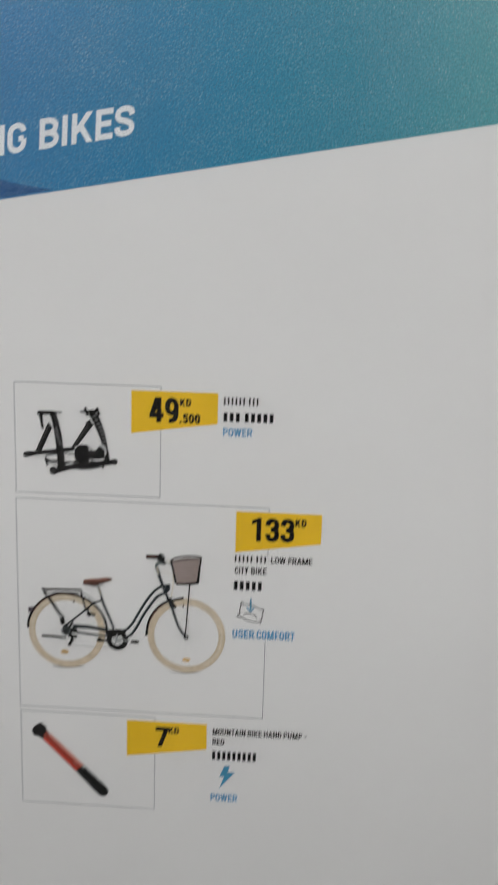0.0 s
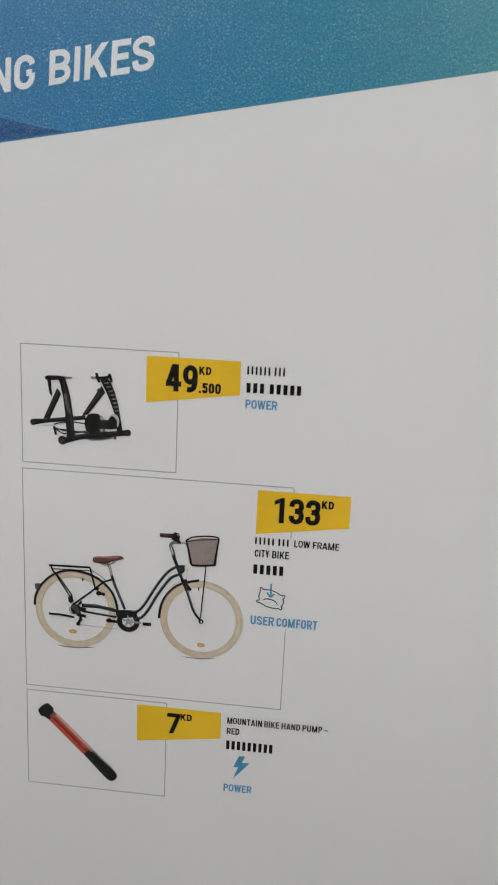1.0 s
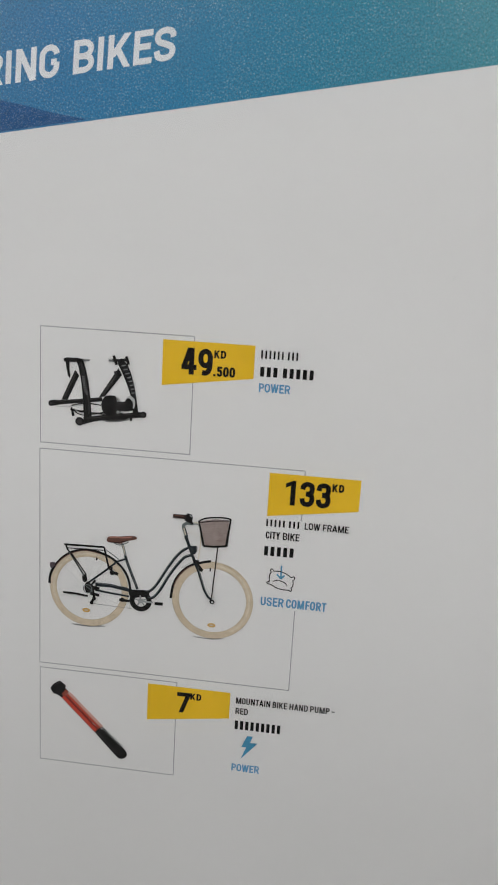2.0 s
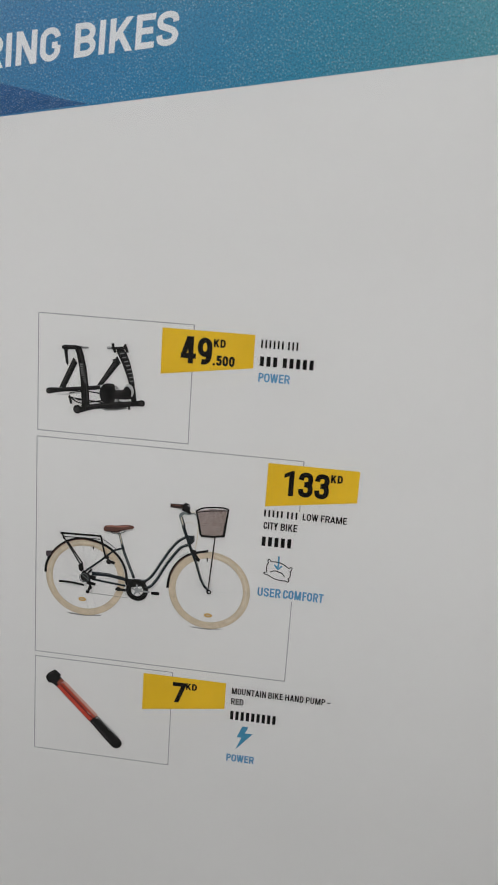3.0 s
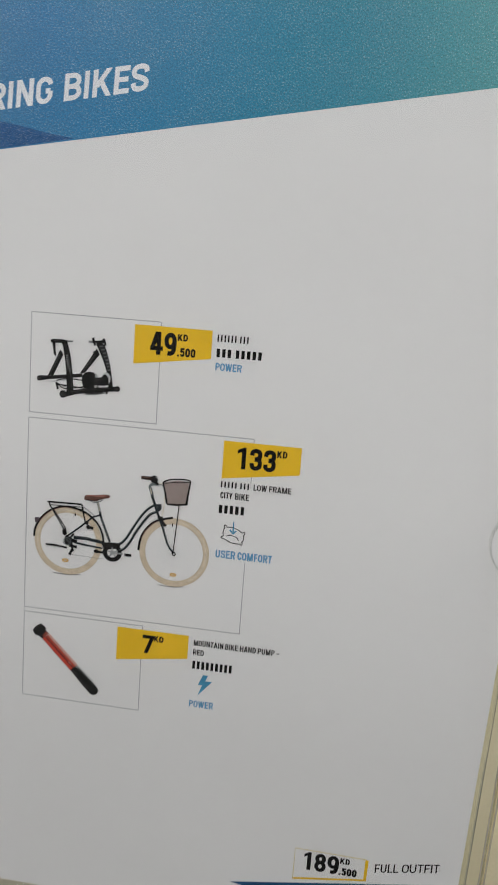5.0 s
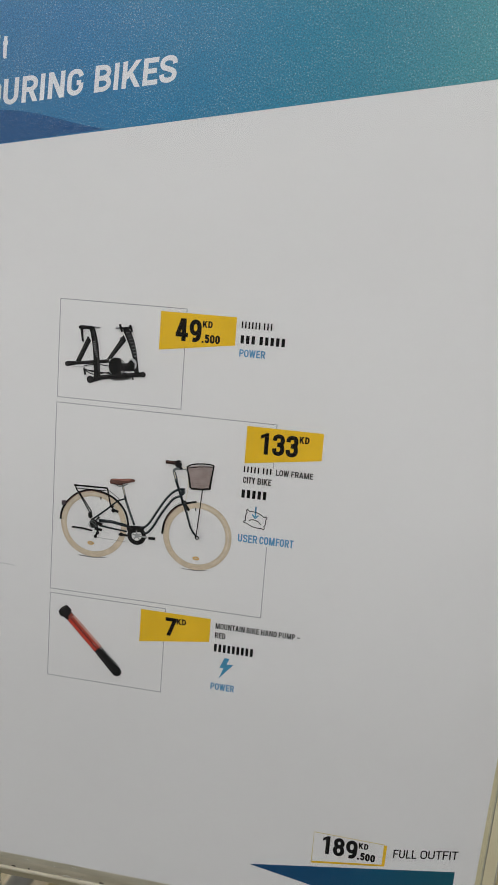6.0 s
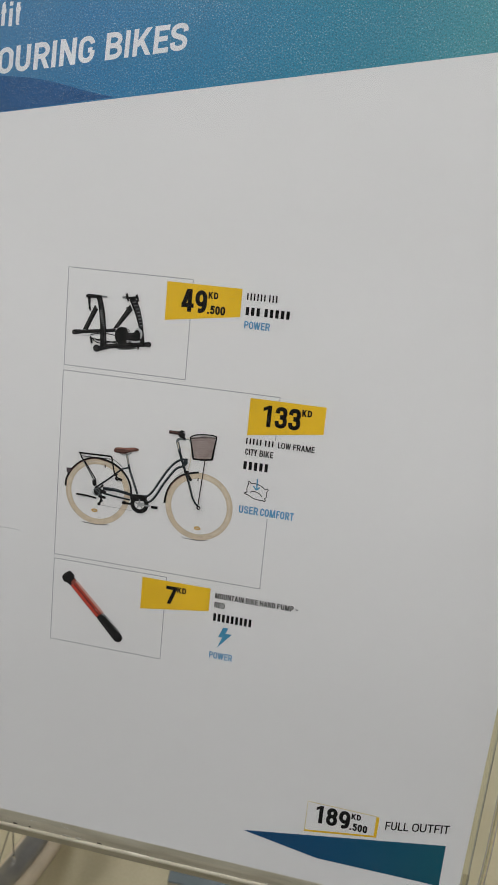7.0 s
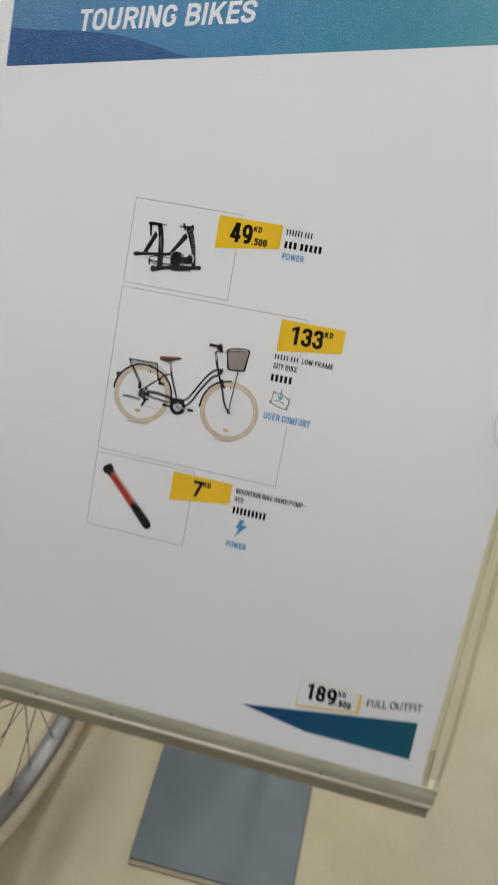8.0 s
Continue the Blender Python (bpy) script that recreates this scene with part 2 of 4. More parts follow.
NICK = surface("dark nick", (0.10, 0.085, 0.055), 0.6)
# pale colour that stands in for highlights on the fold
CHIP_GLINT = surface("bright glint", (0.62, 0.59, 0.50), 0.25)
# the fold's acrylic again, darker: the lip's shade is put into the colour
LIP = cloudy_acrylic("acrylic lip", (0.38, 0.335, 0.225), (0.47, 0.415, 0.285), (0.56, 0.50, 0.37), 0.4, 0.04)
SEAM = surface("dark seam", (0.27, 0.25, 0.18), 0.5, scale=90.0)
PALE_RIM = acrylic_sheet("acrylic notch rim", (0.93, 0.93, 0.92), 0.12)
DARK_EDGE = acrylic_sheet("acrylic cut edge", (0.93, 0.915, 0.87), 0.3)
FLOOR = floor_material()
WALL = surface("wall paint", (0.16, 0.16, 0.165), 0.7, scale=3.0, fine=120.0)
CEILING = surface("ceiling paint", (0.09, 0.09, 0.095), 0.8, scale=2.0, vary=0.05, fine=90.0)
STEEL = surface("blue-grey powder coat", (0.135, 0.168, 0.178), 0.5, scale=18.0, vary=0.10, bump=0.2, fine=1500.0)
PALE_EDGE = surface("tan board edge", (0.36, 0.31, 0.20), 0.6, scale=30.0)
TYRE = surface("tan tyre rubber", (0.67, 0.565, 0.41), 0.75, scale=30.0, vary=0.12, bump=0.3)
ALLOY = surface("brushed alloy", (0.38, 0.37, 0.345), 0.42, 0.75, scale=25.0, vary=0.18)
SPOKE = surface("spoke steel", (0.16, 0.15, 0.14), 0.4, 0.8)
CHROME = surface("nipple chrome", (0.75, 0.75, 0.74), 0.22, 1.0)
BIKE_PAINT = surface("dark bicycle paint", (0.03, 0.035, 0.045), 0.3)
RUBBER = surface("black rubber", (0.02, 0.02, 0.02), 0.7)
AMBER_PLASTIC = surface("amber reflector", (0.62, 0.28, 0.03), 0.25)
LAMP_CASE = surface("lamp casing", (0.75, 0.75, 0.74), 0.5)


def lamp_glow():
    m, nt, b = tree("lamp diffuser")
    b.inputs["Emission Color"].default_value = (*LAMP_COLOUR, 1)
    b.inputs["Emission Strength"].default_value = 4.0
    return m


GLOW = lamp_glow()

# ---------------------------------------------------------------- mesh helpers
def part(name, bm, material, parent=None, label="", smooth=False):
    """Links a bmesh as one mesh object, under a thing or a part if one is given."""
    me = bpy.data.meshes.new(name)
    bm.normal_update()
    bm.to_mesh(me)
    bm.free()
    me.materials.append(material)
    if smooth:
        for p in me.polygons:
            p.use_smooth = True
    ob = new(name, me)
    ob.parent = parent
    if label:
        tagged(ob, label)
    return ob


def box(bm, x0, x1, y0, y1, z0, z1, bevel=0.0):
    m = Matrix.Translation(((x0 + x1) / 2, (y0 + y1) / 2, (z0 + z1) / 2)) @ Matrix.Diagonal((x1 - x0, y1 - y0, z1 - z0, 1))
    made = bmesh.ops.create_cube(bm, size=1, matrix=m)
    if bevel:
        edges = list({e for v in made["verts"] for e in v.link_edges})
        bmesh.ops.bevel(bm, geom=edges, offset=bevel, segments=2, affect="EDGES", profile=0.5)
    return bm


def cube(x0, x1, y0, y1, z0, z1, bevel=0.0):
    return box(bmesh.new(), x0, x1, y0, y1, z0, z1, bevel)


def tube(bm, a, b, r0, r1=None, sides=12):
    a, b = Vector(a), Vector(b)
    turn = (b - a).to_track_quat("Z", "Y").to_matrix().to_4x4()
    m = Matrix.Translation((a + b) / 2) @ turn
    bmesh.ops.create_cone(bm, cap_ends=True, segments=sides, radius1=r0, radius2=r0 if r1 is None else r1, depth=(b - a).length, matrix=m)
    return bm


def swept(points, radius, sides=10):
    """A bent round tube along points."""
    bm = bmesh.new()
    pts = [Vector(p) for p in points]
    rings = []
    for i, p in enumerate(pts):
        way = (pts[min(i + 1, len(pts) - 1)] - pts[max(i - 1, 0)]).normalized()
        side = way.cross(Vector((0.13, 0.21, 0.97))).normalized()
        up = side.cross(way)
        rings.append([bm.verts.new(p + radius * (math.cos(k * math.tau / sides) * side + math.sin(k * math.tau / sides) * up)) for k in range(sides)])
    for r, s in zip(rings, rings[1:]):
        for k in range(sides):
            bm.faces.new((r[k], r[(k + 1) % sides], s[(k + 1) % sides], s[k]))
    bm.faces.new(rings[0][::-1])
    bm.faces.new(rings[-1])
    return bm


def lathe_ring(profile, around=96):
    """A closed profile of (radius, across) turned round the local z axis."""
    bm = bmesh.new()
    rings = []
    for k in range(around):
        c, s = math.cos(k * math.tau / around), math.sin(k * math.tau / around)
        rings.append([bm.verts.new((r * c, r * s, w)) for r, w in profile])
    n = len(profile)
    for k in range(around):
        a, b = rings[k], rings[(k + 1) % around]
        for j in range(n):
            bm.faces.new((a[j], b[j], b[(j + 1) % n], a[(j + 1) % n]))
    return bm


# Flat print shapes lie on the sheet; sizes in millimetres of the sheet, layers a few hundredths apart.
MM = 0.001
LAYER = 0.00005


def flat(bm, pts, layer):
    bm.faces.new([bm.verts.new((x * MM, y * MM, layer * LAYER)) for x, y in pts])
    return bm


def poly(pts, layer):
    return flat(bmesh.new(), pts, layer)


def stroke(bm, pts, width, layer, end_width=None):
    """A printed line along points, of even or tapering width."""
    pts = [Vector(p) for p in pts]
    n = len(pts)
    rows = []
    for i, p in enumerate(pts):
        d = (pts[min(i + 1, n - 1)] - pts[max(i - 1, 0)]).normalized()
        w = width if end_width is None else width + (end_width - width) * i / (n - 1)
        side = Vector((-d.y, d.x)) * w / 2
        rows.append([bm.verts.new(((q.x) * MM, (q.y) * MM, layer * LAYER)) for q in (p + side, p - side)])
    for a, b in zip(rows, rows[1:]):
        bm.faces.new((a[0], a[1], b[1], b[0]))
    return bm


def line(pts, width, layer, end_width=None):
    return stroke(bmesh.new(), pts, width, layer, end_width)


def arc(cx, cy, r, a0, a1, n=24, ry=None):
    ry = r if ry is None else ry
    return [(cx + r * math.cos(radians(a0 + (a1 - a0) * k / n)), cy + ry * math.sin(radians(a0 + (a1 - a0) * k / n))) for k in range(n + 1)]


def ring(bm, cx, cy, r0, r1, layer, n=72, squash=1.0):
    rows = []
    for k in range(n):
        c, s = math.cos(k * math.tau / n), math.sin(k * math.tau / n) * squash
        rows.append([bm.verts.new(((cx + r * c) * MM, (cy + r * s) * MM, layer * LAYER)) for r in (r0, r1)])
    for k in range(n):
        a, b = rows[k], rows[(k + 1) % n]
        bm.faces.new((a[0], a[1], b[1], b[0]))
    return bm


def disc(bm, cx, cy, r, layer, n=28, ry=None):
    return flat(bm, arc(cx, cy, r, 0, 360 - 360 / n, n - 1, ry), layer)


def curved(pts, n=8):
    """Points along a smooth curve through the given ones."""
    out = []
    for i in range(len(pts) - 1):
        p = [Vector(pts[max(0, min(len(pts) - 1, i + k))]) for k in (-1, 0, 1, 2)]
        for k in range(n):
            t = k / n
            out.append(tuple(0.5 * (2 * p[1] + (p[2] - p[0]) * t + (2 * p[0] - 5 * p[1] + 4 * p[2] - p[3]) * t * t + (3 * p[1] - p[0] - 3 * p[2] + p[3]) * t ** 3)))
    return out + [tuple(pts[-1])]


def bow(cx, cy, rx, ry, a0, a1, n=10):
    """A stretch of an ellipse in a letter's unit box."""
    return arc(cx, cy, rx, a0, a1, n, ry)


# Condensed grotesque letters in a unit box: the relative width, then the strokes.
# "|": square-ended stroke, "~": smooth curve through points, "/": diagonal cut level at foot and head (foot x, foot y, head x, head y).
STEM, RIGHT = ("|", [(0, 0), (0, 1)]), ("|", [(1, 0), (1, 1)])
BOWL_P = ("|", [(0, 1), (0.5, 1)] + bow(0.5, 0.735, 0.5, 0.265, 90, -90) + [(0, 0.47)])
OVAL = ("|", bow(0.5, 0.70, 0.5, 0.30, 0, 180) + bow(0.5, 0.30, 0.5, 0.30, 180, 360) + [(1, 0.70), (1, 0.72)])
GLYPHS = {
    "A": (1.06, [("/", (0.0, 0, 0.5, 1)), ("/", (1.0, 0, 0.5, 1)), ("|", [(0.28, 0.24), (0.72, 0.24)])]),
    "B": (0.92, [STEM, ("|", [(0, 1), (0.46, 1)] + bow(0.46, 0.755, 0.48, 0.245, 90, -90) + [(0, 0.51)]), ("|", [(0, 0.51), (0.5, 0.51)] + bow(0.5, 0.255, 0.5, 0.255, 90, -90) + [(0, 0)])]),
    "C": (0.94, [("|", bow(0.5, 0.68, 0.5, 0.32, 0, 180) + bow(0.5, 0.32, 0.5, 0.32, 180, 360))]),
    "D": (0.92, [STEM, ("|", [(0, 1), (0.42, 1)] + bow(0.42, 0.64, 0.58, 0.36, 90, 0) + bow(0.42, 0.36, 0.58, 0.36, 0, -90) + [(0, 0)])]),
    "E": (0.80, [STEM, ("|", [(0, 1), (1, 1)]), ("|", [(0, 0.52), (0.86, 0.52)]), ("|", [(0, 0), (1, 0)])]),
    "F": (0.78, [STEM, ("|", [(0, 1), (1, 1)]), ("|", [(0, 0.5), (0.84, 0.5)])]),
    "G": (0.96, [("|", bow(0.5, 0.70, 0.5, 0.30, 8, 180) + bow(0.5, 0.30, 0.5, 0.30, 180, 345) + [(1, 0.30), (1, 0.44)]), ("|", [(0.62, 0.46), (1, 0.46)])]),
    "H": (0.98, [STEM, RIGHT, ("|", [(0, 0.52), (1, 0.52)])]),
    "I": (0.0, [STEM]),
    "K": (0.98, [STEM, ("/", (0.06, 0.30, 0.96, 1)), ("/", (1.0, 0, 0.36, 0.62))]),
    "L": (0.76, [STEM, ("|", [(0, 0), (1, 0)])]),
    "M": (1.26, [STEM, RIGHT, ("/", (0.5, 0, 0.03, 1)), ("/", (0.5, 0, 0.97, 1))]),
    "N": (0.98, [STEM, RIGHT, ("/", (1, 0, 0, 1))]),
    "O": (0.96, [OVAL]),
    "P": (0.92, [STEM, BOWL_P]),
    "R": (0.95, [STEM, BOWL_P, ("/", (1.02, 0, 0.52, 0.5))]),
    "S": (0.92, [("~", [(1, 0.72), (0.90, 0.92), (0.5, 1), (0.12, 0.93), (0, 0.76), (0.14, 0.6), (0.5, 0.51), (0.86, 0.40), (1, 0.25), (0.88, 0.07), (0.5, 0), (0.10, 0.08), (0, 0.29)])]),
    "T": (0.88, [("|", [(0, 1), (1, 1)]), ("|", [(0.5, 0), (0.5, 1)])]),
    "U": (0.92, [("|", [(0, 1), (0, 0.6)] + bow(0.5, 0.30, 0.5, 0.30, 180, 360) + [(1, 0.6), (1, 1)])]),
    "W": (1.40, [("/", (0.24, 0, 0, 1)), ("/", (0.26, 0, 0.5, 1)), ("/", (0.74, 0, 0.5, 1)), ("/", (0.76, 0, 1, 1))]),
    "Y": (0.98, [("/", (0.5, 0.36, 0, 1)), ("/", (0.5, 0.36, 1, 1)), ("|", [(0.5, 0), (0.5, 0.36)])]),
    "f": (0.55, [("~", [(1, 1), (0.7, 1), (0.45, 0.9), (0.4, 0.7), (0.4, 0.3), (0.4, -0.03)]), ("|", [(0.1, 0.66), (0.95, 0.66)])]),
    "i": (0.0, [("|", [(0, 0), (0, 0.64)]), ("|", [(0, 0.965), (0, 0.97)])]),
    "o": (0.92, [("|", bow(0.5, 0.33, 0.5, 0.33, 0, 378, 24))]),
    "u": (0.88, [("|", [(0, 0.66), (0, 0.5)] + bow(0.5, 0.22, 0.5, 0.22, 180, 360) + [(1, 0.5)]), ("|", [(1, 0), (1, 0.66)])]),
    "t": (0.55, [("~", [(0.4, 0.98), (0.4, 0.6), (0.4, 0.25), (0.5, 0.03), (0.75, 0), (1, 0.02)]), ("|", [(0.05, 0.66), (0.95, 0.66)])]),
    "0": (0.86, [OVAL]),
    "3": (0.86, [("~", [(0, 0.73), (0.11, 0.93), (0.5, 1), (0.87, 0.94), (0.97, 0.76), (0.86, 0.58), (0.36, 0.52)]), ("~", [(0.36, 0.52), (0.88, 0.46), (1, 0.26), (0.88, 0.07), (0.5, 0), (0.11, 0.07), (0, 0.29)])]),
    "4": (0.92, [("/", (0.0, 0.24, 0.60, 1)), ("|", [(0, 0.23), (1, 0.23)]), ("|", [(0.74, 0), (0.74, 1)])]),
    "5": (0.84, [("|", [(0.14, 1), (0.94, 1)]), ("|", [(0.12, 0.98), (0.06, 0.5)]), ("~", [(0.06, 0.5), (0.28, 0.61), (0.55, 0.64), (0.9, 0.55), (1, 0.32), (0.88, 0.07), (0.5, 0), (0.12, 0.06), (0, 0.26)])]),
    "7": (0.84, [("|", [(0, 1), (0.98, 1)]), ("/", (0.24, 0, 1, 0.98))]),
    "8": (0.88, [("|", bow(0.5, 0.765, 0.45, 0.235, 0, 372, 24)), ("|", bow(0.5, 0.265, 0.5, 0.265, 0, 372, 24))]),
    "9": (0.86, [("|", bow(0.5, 0.70, 0.5, 0.30, 0, 180, 12) + [(0, 0.64)] + bow(0.5, 0.64, 0.5, 0.29, 180, 360, 12)), ("~", [(1, 0.75), (1, 0.55), (0.97, 0.3), (0.82, 0.08), (0.5, 0.0), (0.18, 0.01)])]),
}


def glyph(bm, mark, x, y, wide, high, heavy, layer):
    """One letter or digit drawn in strokes of one weight; every stroke lies a hair above the last."""
    def at(u, v):
        return (x + heavy / 2 + u * (wide - heavy), y + heavy / 2 + v * (high - heavy))

    for k, (kind, pts) in enumerate(GLYPHS[mark][1]):
        level = layer + 0.12 * k
        if kind == "/":
            (fx, fy), (hx, hy) = at(*pts[:2]), at(*pts[2:])
            fy, hy = (y if pts[1] == 0 else fy), (y + high if pts[3] == 1 else hy)
            half = 0.5 * heavy * min(1.35, math.hypot(hx - fx, hy - fy) / (hy - fy))
            flat(bm, [(fx - half, fy), (fx + half, fy), (hx + half, hy), (hx - half, hy)], level)
            continue
        run = [at(*p) for p in (curved(pts, 5) if kind == "~" else pts)]
        if kind == "|":
            # square ends reach the edge of the letter's box
            run = [p for p, q in zip(run, [None] + run) if q is None or math.dist(p, q) > 1e-4]
            for end, inner in ((0, 1), (-1, -2)):
                way = Vector(run[end]) - Vector(run[inner])
                if mark not in "CG" and abs(way.x) * abs(way.y) < 1e-6:
                    run[end] = tuple(Vector(run[end]) + way.normalized() * heavy / 2)
        stroke(bm, run, heavy, level)


def lettering(name, words, y, high, material, parent, weight=0.15, layer=3, shear=0.0, lean=0.0, label=""):
    """Words, each (text, left, width), fitted to their width and the capital height above the base line y; weight is the stroke's share of the height."""
    bm = bmesh.new()
    start = words[0][1]
    for text, x, wide in words:
        heavy = weight * high
        if text == "1":
            # a plain upright with a flag
            r = x + wide
            flat(bm, [(r - heavy, y), (r, y), (r, y + high), (r - heavy * 0.6, y + high), (x, y + high * 0.87), (x, y + high * 0.70), (r - heavy, y + high * 0.79)], layer)
            continue
        if text == ".":
            flat(bm, [(x, y), (x + wide, y), (x + wide, y + wide), (x, y + wide)], layer)
            continue
        # letters with an open or round side stand closer
        gaps = [(0.55 * heavy + 0.05 * high) * (1 - 0.3 * (c in "KRLTFEPYAWCSODGBV05") - 0.3 * (d in "AOCGTYWVS0")) for c, d in zip(text, text[1:])] + [0.0]
        stems = sum(heavy for c in text if GLYPHS[c][0] == 0)
        unit = (wide - sum(gaps) - stems) / max(0.01, sum(GLYPHS[c][0] for c in text))
        for c, gap in zip(text, gaps):
            w = GLYPHS[c][0] * unit or heavy
            glyph(bm, c, x, y, w, high, heavy, layer)
            x += w + gap
    for v in bm.verts:
        v.co.x += lean * (v.co.y - (y + high / 2) * MM)
        v.co.y += shear * (v.co.x - start * MM)
    return part(name, bm, material, parent, label)


def bars(name, counts, x, y, wide, high, material, parent, layer=3, weight=0.74):
    """A name that is not lettered: upright blocks of its size and colour, word by word."""
    total = sum(counts) + 0.45 * (len(counts) - 1)
    step, bm, at = wide / total, bmesh.new(), 0.0
    for n in counts:
        for k in range(n):
            x0 = x + at * step
            w = step * weight
            flat(bm, [(x0, y), (x0 + w, y), (x0 + w, y + high), (x0, y + high)], layer)
            at += 1
        at += 0.45
    return part(name, bm, material, parent)


def thing(name, place, label, category, group="", kind=""):
    ob = new(name)
    ob.empty_display_size = 0.05
    ob.matrix_basis = place
    return tagged(ob, label, category, group, kind)


# ---------------------------------------------------------------- the shop's shell
def shell(name, x0, x1, y0, y1, z0, z1, material, label, category):
    ob = part(name, cube(x0, x1, y0, y1, z0, z1), material)
    return tagged(ob, label, category, "", "structure")


T = 0.2
shell("floor", -ROOM_X - T, ROOM_X + T, ROOM_BACK - T, ROOM_FRONT + T, -0.2, 0.0, FLOOR, "beige vinyl shop floor with a mottled sheen", "floor")
shell("ceiling", -ROOM_X - T, ROOM_X + T, ROOM_BACK - T, ROOM_FRONT + T, ROOM_H, ROOM_H + 0.2, CEILING, "plain dark grey shop ceiling", "ceiling")
shell("wall_south", -ROOM_X - T, ROOM_X + T, ROOM_BACK - T, ROOM_BACK, 0.0, ROOM_H, WALL, "plain dark grey painted wall", "wall")
shell("wall_north", -ROOM_X - T, ROOM_X + T, ROOM_FRONT, ROOM_FRONT + T, 0.0, ROOM_H, WALL, "plain dark grey painted wall", "wall")
shell("wall_west", -ROOM_X - T, -ROOM_X, ROOM_BACK, ROOM_FRONT, 0.0, ROOM_H, WALL, "plain dark grey painted wall", "wall")
shell("wall_east", ROOM_X, ROOM_X + T, ROOM_BACK, ROOM_FRONT, 0.0, ROOM_H, WALL, "plain dark grey painted wall", "wall")


# Unseen partition, added to keep the two turned lamps off the sheet's foot.
shell("added_shade_wall", -2.6, 2.6, -1.02, -0.9, 0.0, 2.06, WALL, "plain dark grey partition, added out of view to shade the sheet", "wall")


def ceiling_light(x, y):
    ob = thing("ceiling_light", pose(x, y, ROOM_H), "white ceiling batten light with a glowing diffuser", "ceiling light", "lights under the ceiling")
    part("casing", cube(-0.16, 0.16, -0.62, 0.62, -0.06, 0.0, 0.008), LAMP_CASE, ob)
    part("diffuser", cube(-0.13, 0.13, -0.59, 0.59, -0.075, -0.0605, 0.004), GLOW, ob)
    return ob


def lamp(x, y, turn=0):
    data = bpy.data.lights.new("ceiling lamp", "AREA")
    data.shape, data.size, data.size_y, data.energy, data.color = "RECTANGLE", 0.28, 1.2, LAMP_POWER, LAMP_COLOUR
    ob = new("lamp", data)
    ob.matrix_basis = pose(x, y, ROOM_H - 0.08, 0, 0, turn)
    return ob


first = ceiling_light(-4.7, -8.0)
LAMPS = [(x, -8.0 + 2.8 * k, 0) for x in (-4.7, 4.7) for k in range(5)] + [(-0.8, -0.36, 0), (0.7, -0.36, 0), (-1.3, 1.7, 0), (1.3, 1.7, 0), (0.0, 2.6, 0), (3.1, -2.2, 90), (-3.1, -2.2, 90)]
for x, y, turn in LAMPS:
    if (x, y) != (-4.7, -8.0):
        copy_thing(first, pose(x, y, ROOM_H, 0, 0, turn))
    lamp(x, y, turn)

# ---------------------------------------------------------------- sign stand
SIGN = pose(0, 0, 1.198, 50, 0, 0)


def sign_stand():
    ob = thing("sign_stand", pose(0, 0, 0), "floor sign stand with blue-grey steel base and tilted clear acrylic holder", "sign stand")
    base = cube(-0.137, 0.137, 0.0, 0.34, 0.0064, 0.0115, 0.0015)
    slab = part("base_plate", base, STEEL, ob, "blue-grey powder-coated steel base plate")
    trim = part("edge_trim", cube(-0.1372, 0.1385, -0.0075, 0.3415, 0.0, 0.0062, 0.001), PALE_EDGE, ob, "tan board edge of the base")
    for p in (slab, trim):
        p.matrix_basis = pose(-0.0405, 0.0045, 0, 0, 0, 1.64)
    part("pole", tube(bmesh.new(), (0, 0.262, 0.0116), (0, 0.262, 1.36), 0.016, sides=24), STEEL, ob, smooth=True)
    mount = part("mount", cube(-0.05, 0.05, 0.08, 0.16, -0.018, -0.0056, 0.002), STEEL, ob)
    mount.matrix_basis = SIGN
    part("bracket", tube(bmesh.new(), (0, 0.262, 1.35), SIGN @ Vector((0, 0.12, -0.018)), 0.012, sides=16), STEEL, ob, smooth=True)
    front = part("front_panel", front_sheet(), CLEAR_FRONT, ob, "clear acrylic front sheet with a round thumb notch")
    back = part("back_panel", plate([(-0.152, -0.2062), (0.1484, -0.2062), (0.1508, -0.110), (0.1535, -0.010), (0.1544, 0.214), (-0.152, 0.214)], -0.0055, -0.0025), CLEAR_BACK, ob)
    strip = part("bottom_strip", bottom_strip(), CLEAR_EDGE, ob, "milky acrylic bottom fold with scuffs")
    bead = part("bottom_bead", bottom_bead(), BEAD, ob, "pale rounded bead along the fold", True)
    lip = part("bottom_lip", bottom_lip(), LIP, ob, "lower lip with its shade put into the olive colour", True)
    tab = part("corner_tab", plate([(0.1462, -0.2085), (0.1486, -0.2085), (0.1492, -0.1872), (0.1462, -0.1872)], -0.0024, -0.0012), DARK_EDGE, ob)
    rim = [(x + 0.0004, y) for x, y in FRONT_EDGE]
    edge = plate([(x - 0.0013, y) for x, y in rim] + [(x + 0.0009, y) for x, y in rim[::-1]], 0.0021, 0.0053)
    box_between(edge, (0.1570, NOTCH_Y + NOTCH_R, 0.0035), (0.1579, 0.2138, 0.0037), 0.0022, 0.0032)
    front_edge = part("front_edge", edge, DARK_EDGE, ob)
    notch_edge = part("notch_edge", plate(notch_arc(NOTCH_R) + notch_arc(NOTCH_R + 0.0007)[::-1], 0.0019, 0.0051), PALE_RIM, ob)
    rim = [(0.1486, -0.2062), (0.1510, -0.110), (0.1537, -0.010), (0.1546, 0.2138)]
    edge = plate([(x - 0.0001, y) for x, y in rim] + [(x + 0.0001, y) for x, y in rim[::-1]], -0.0034, -0.0026)
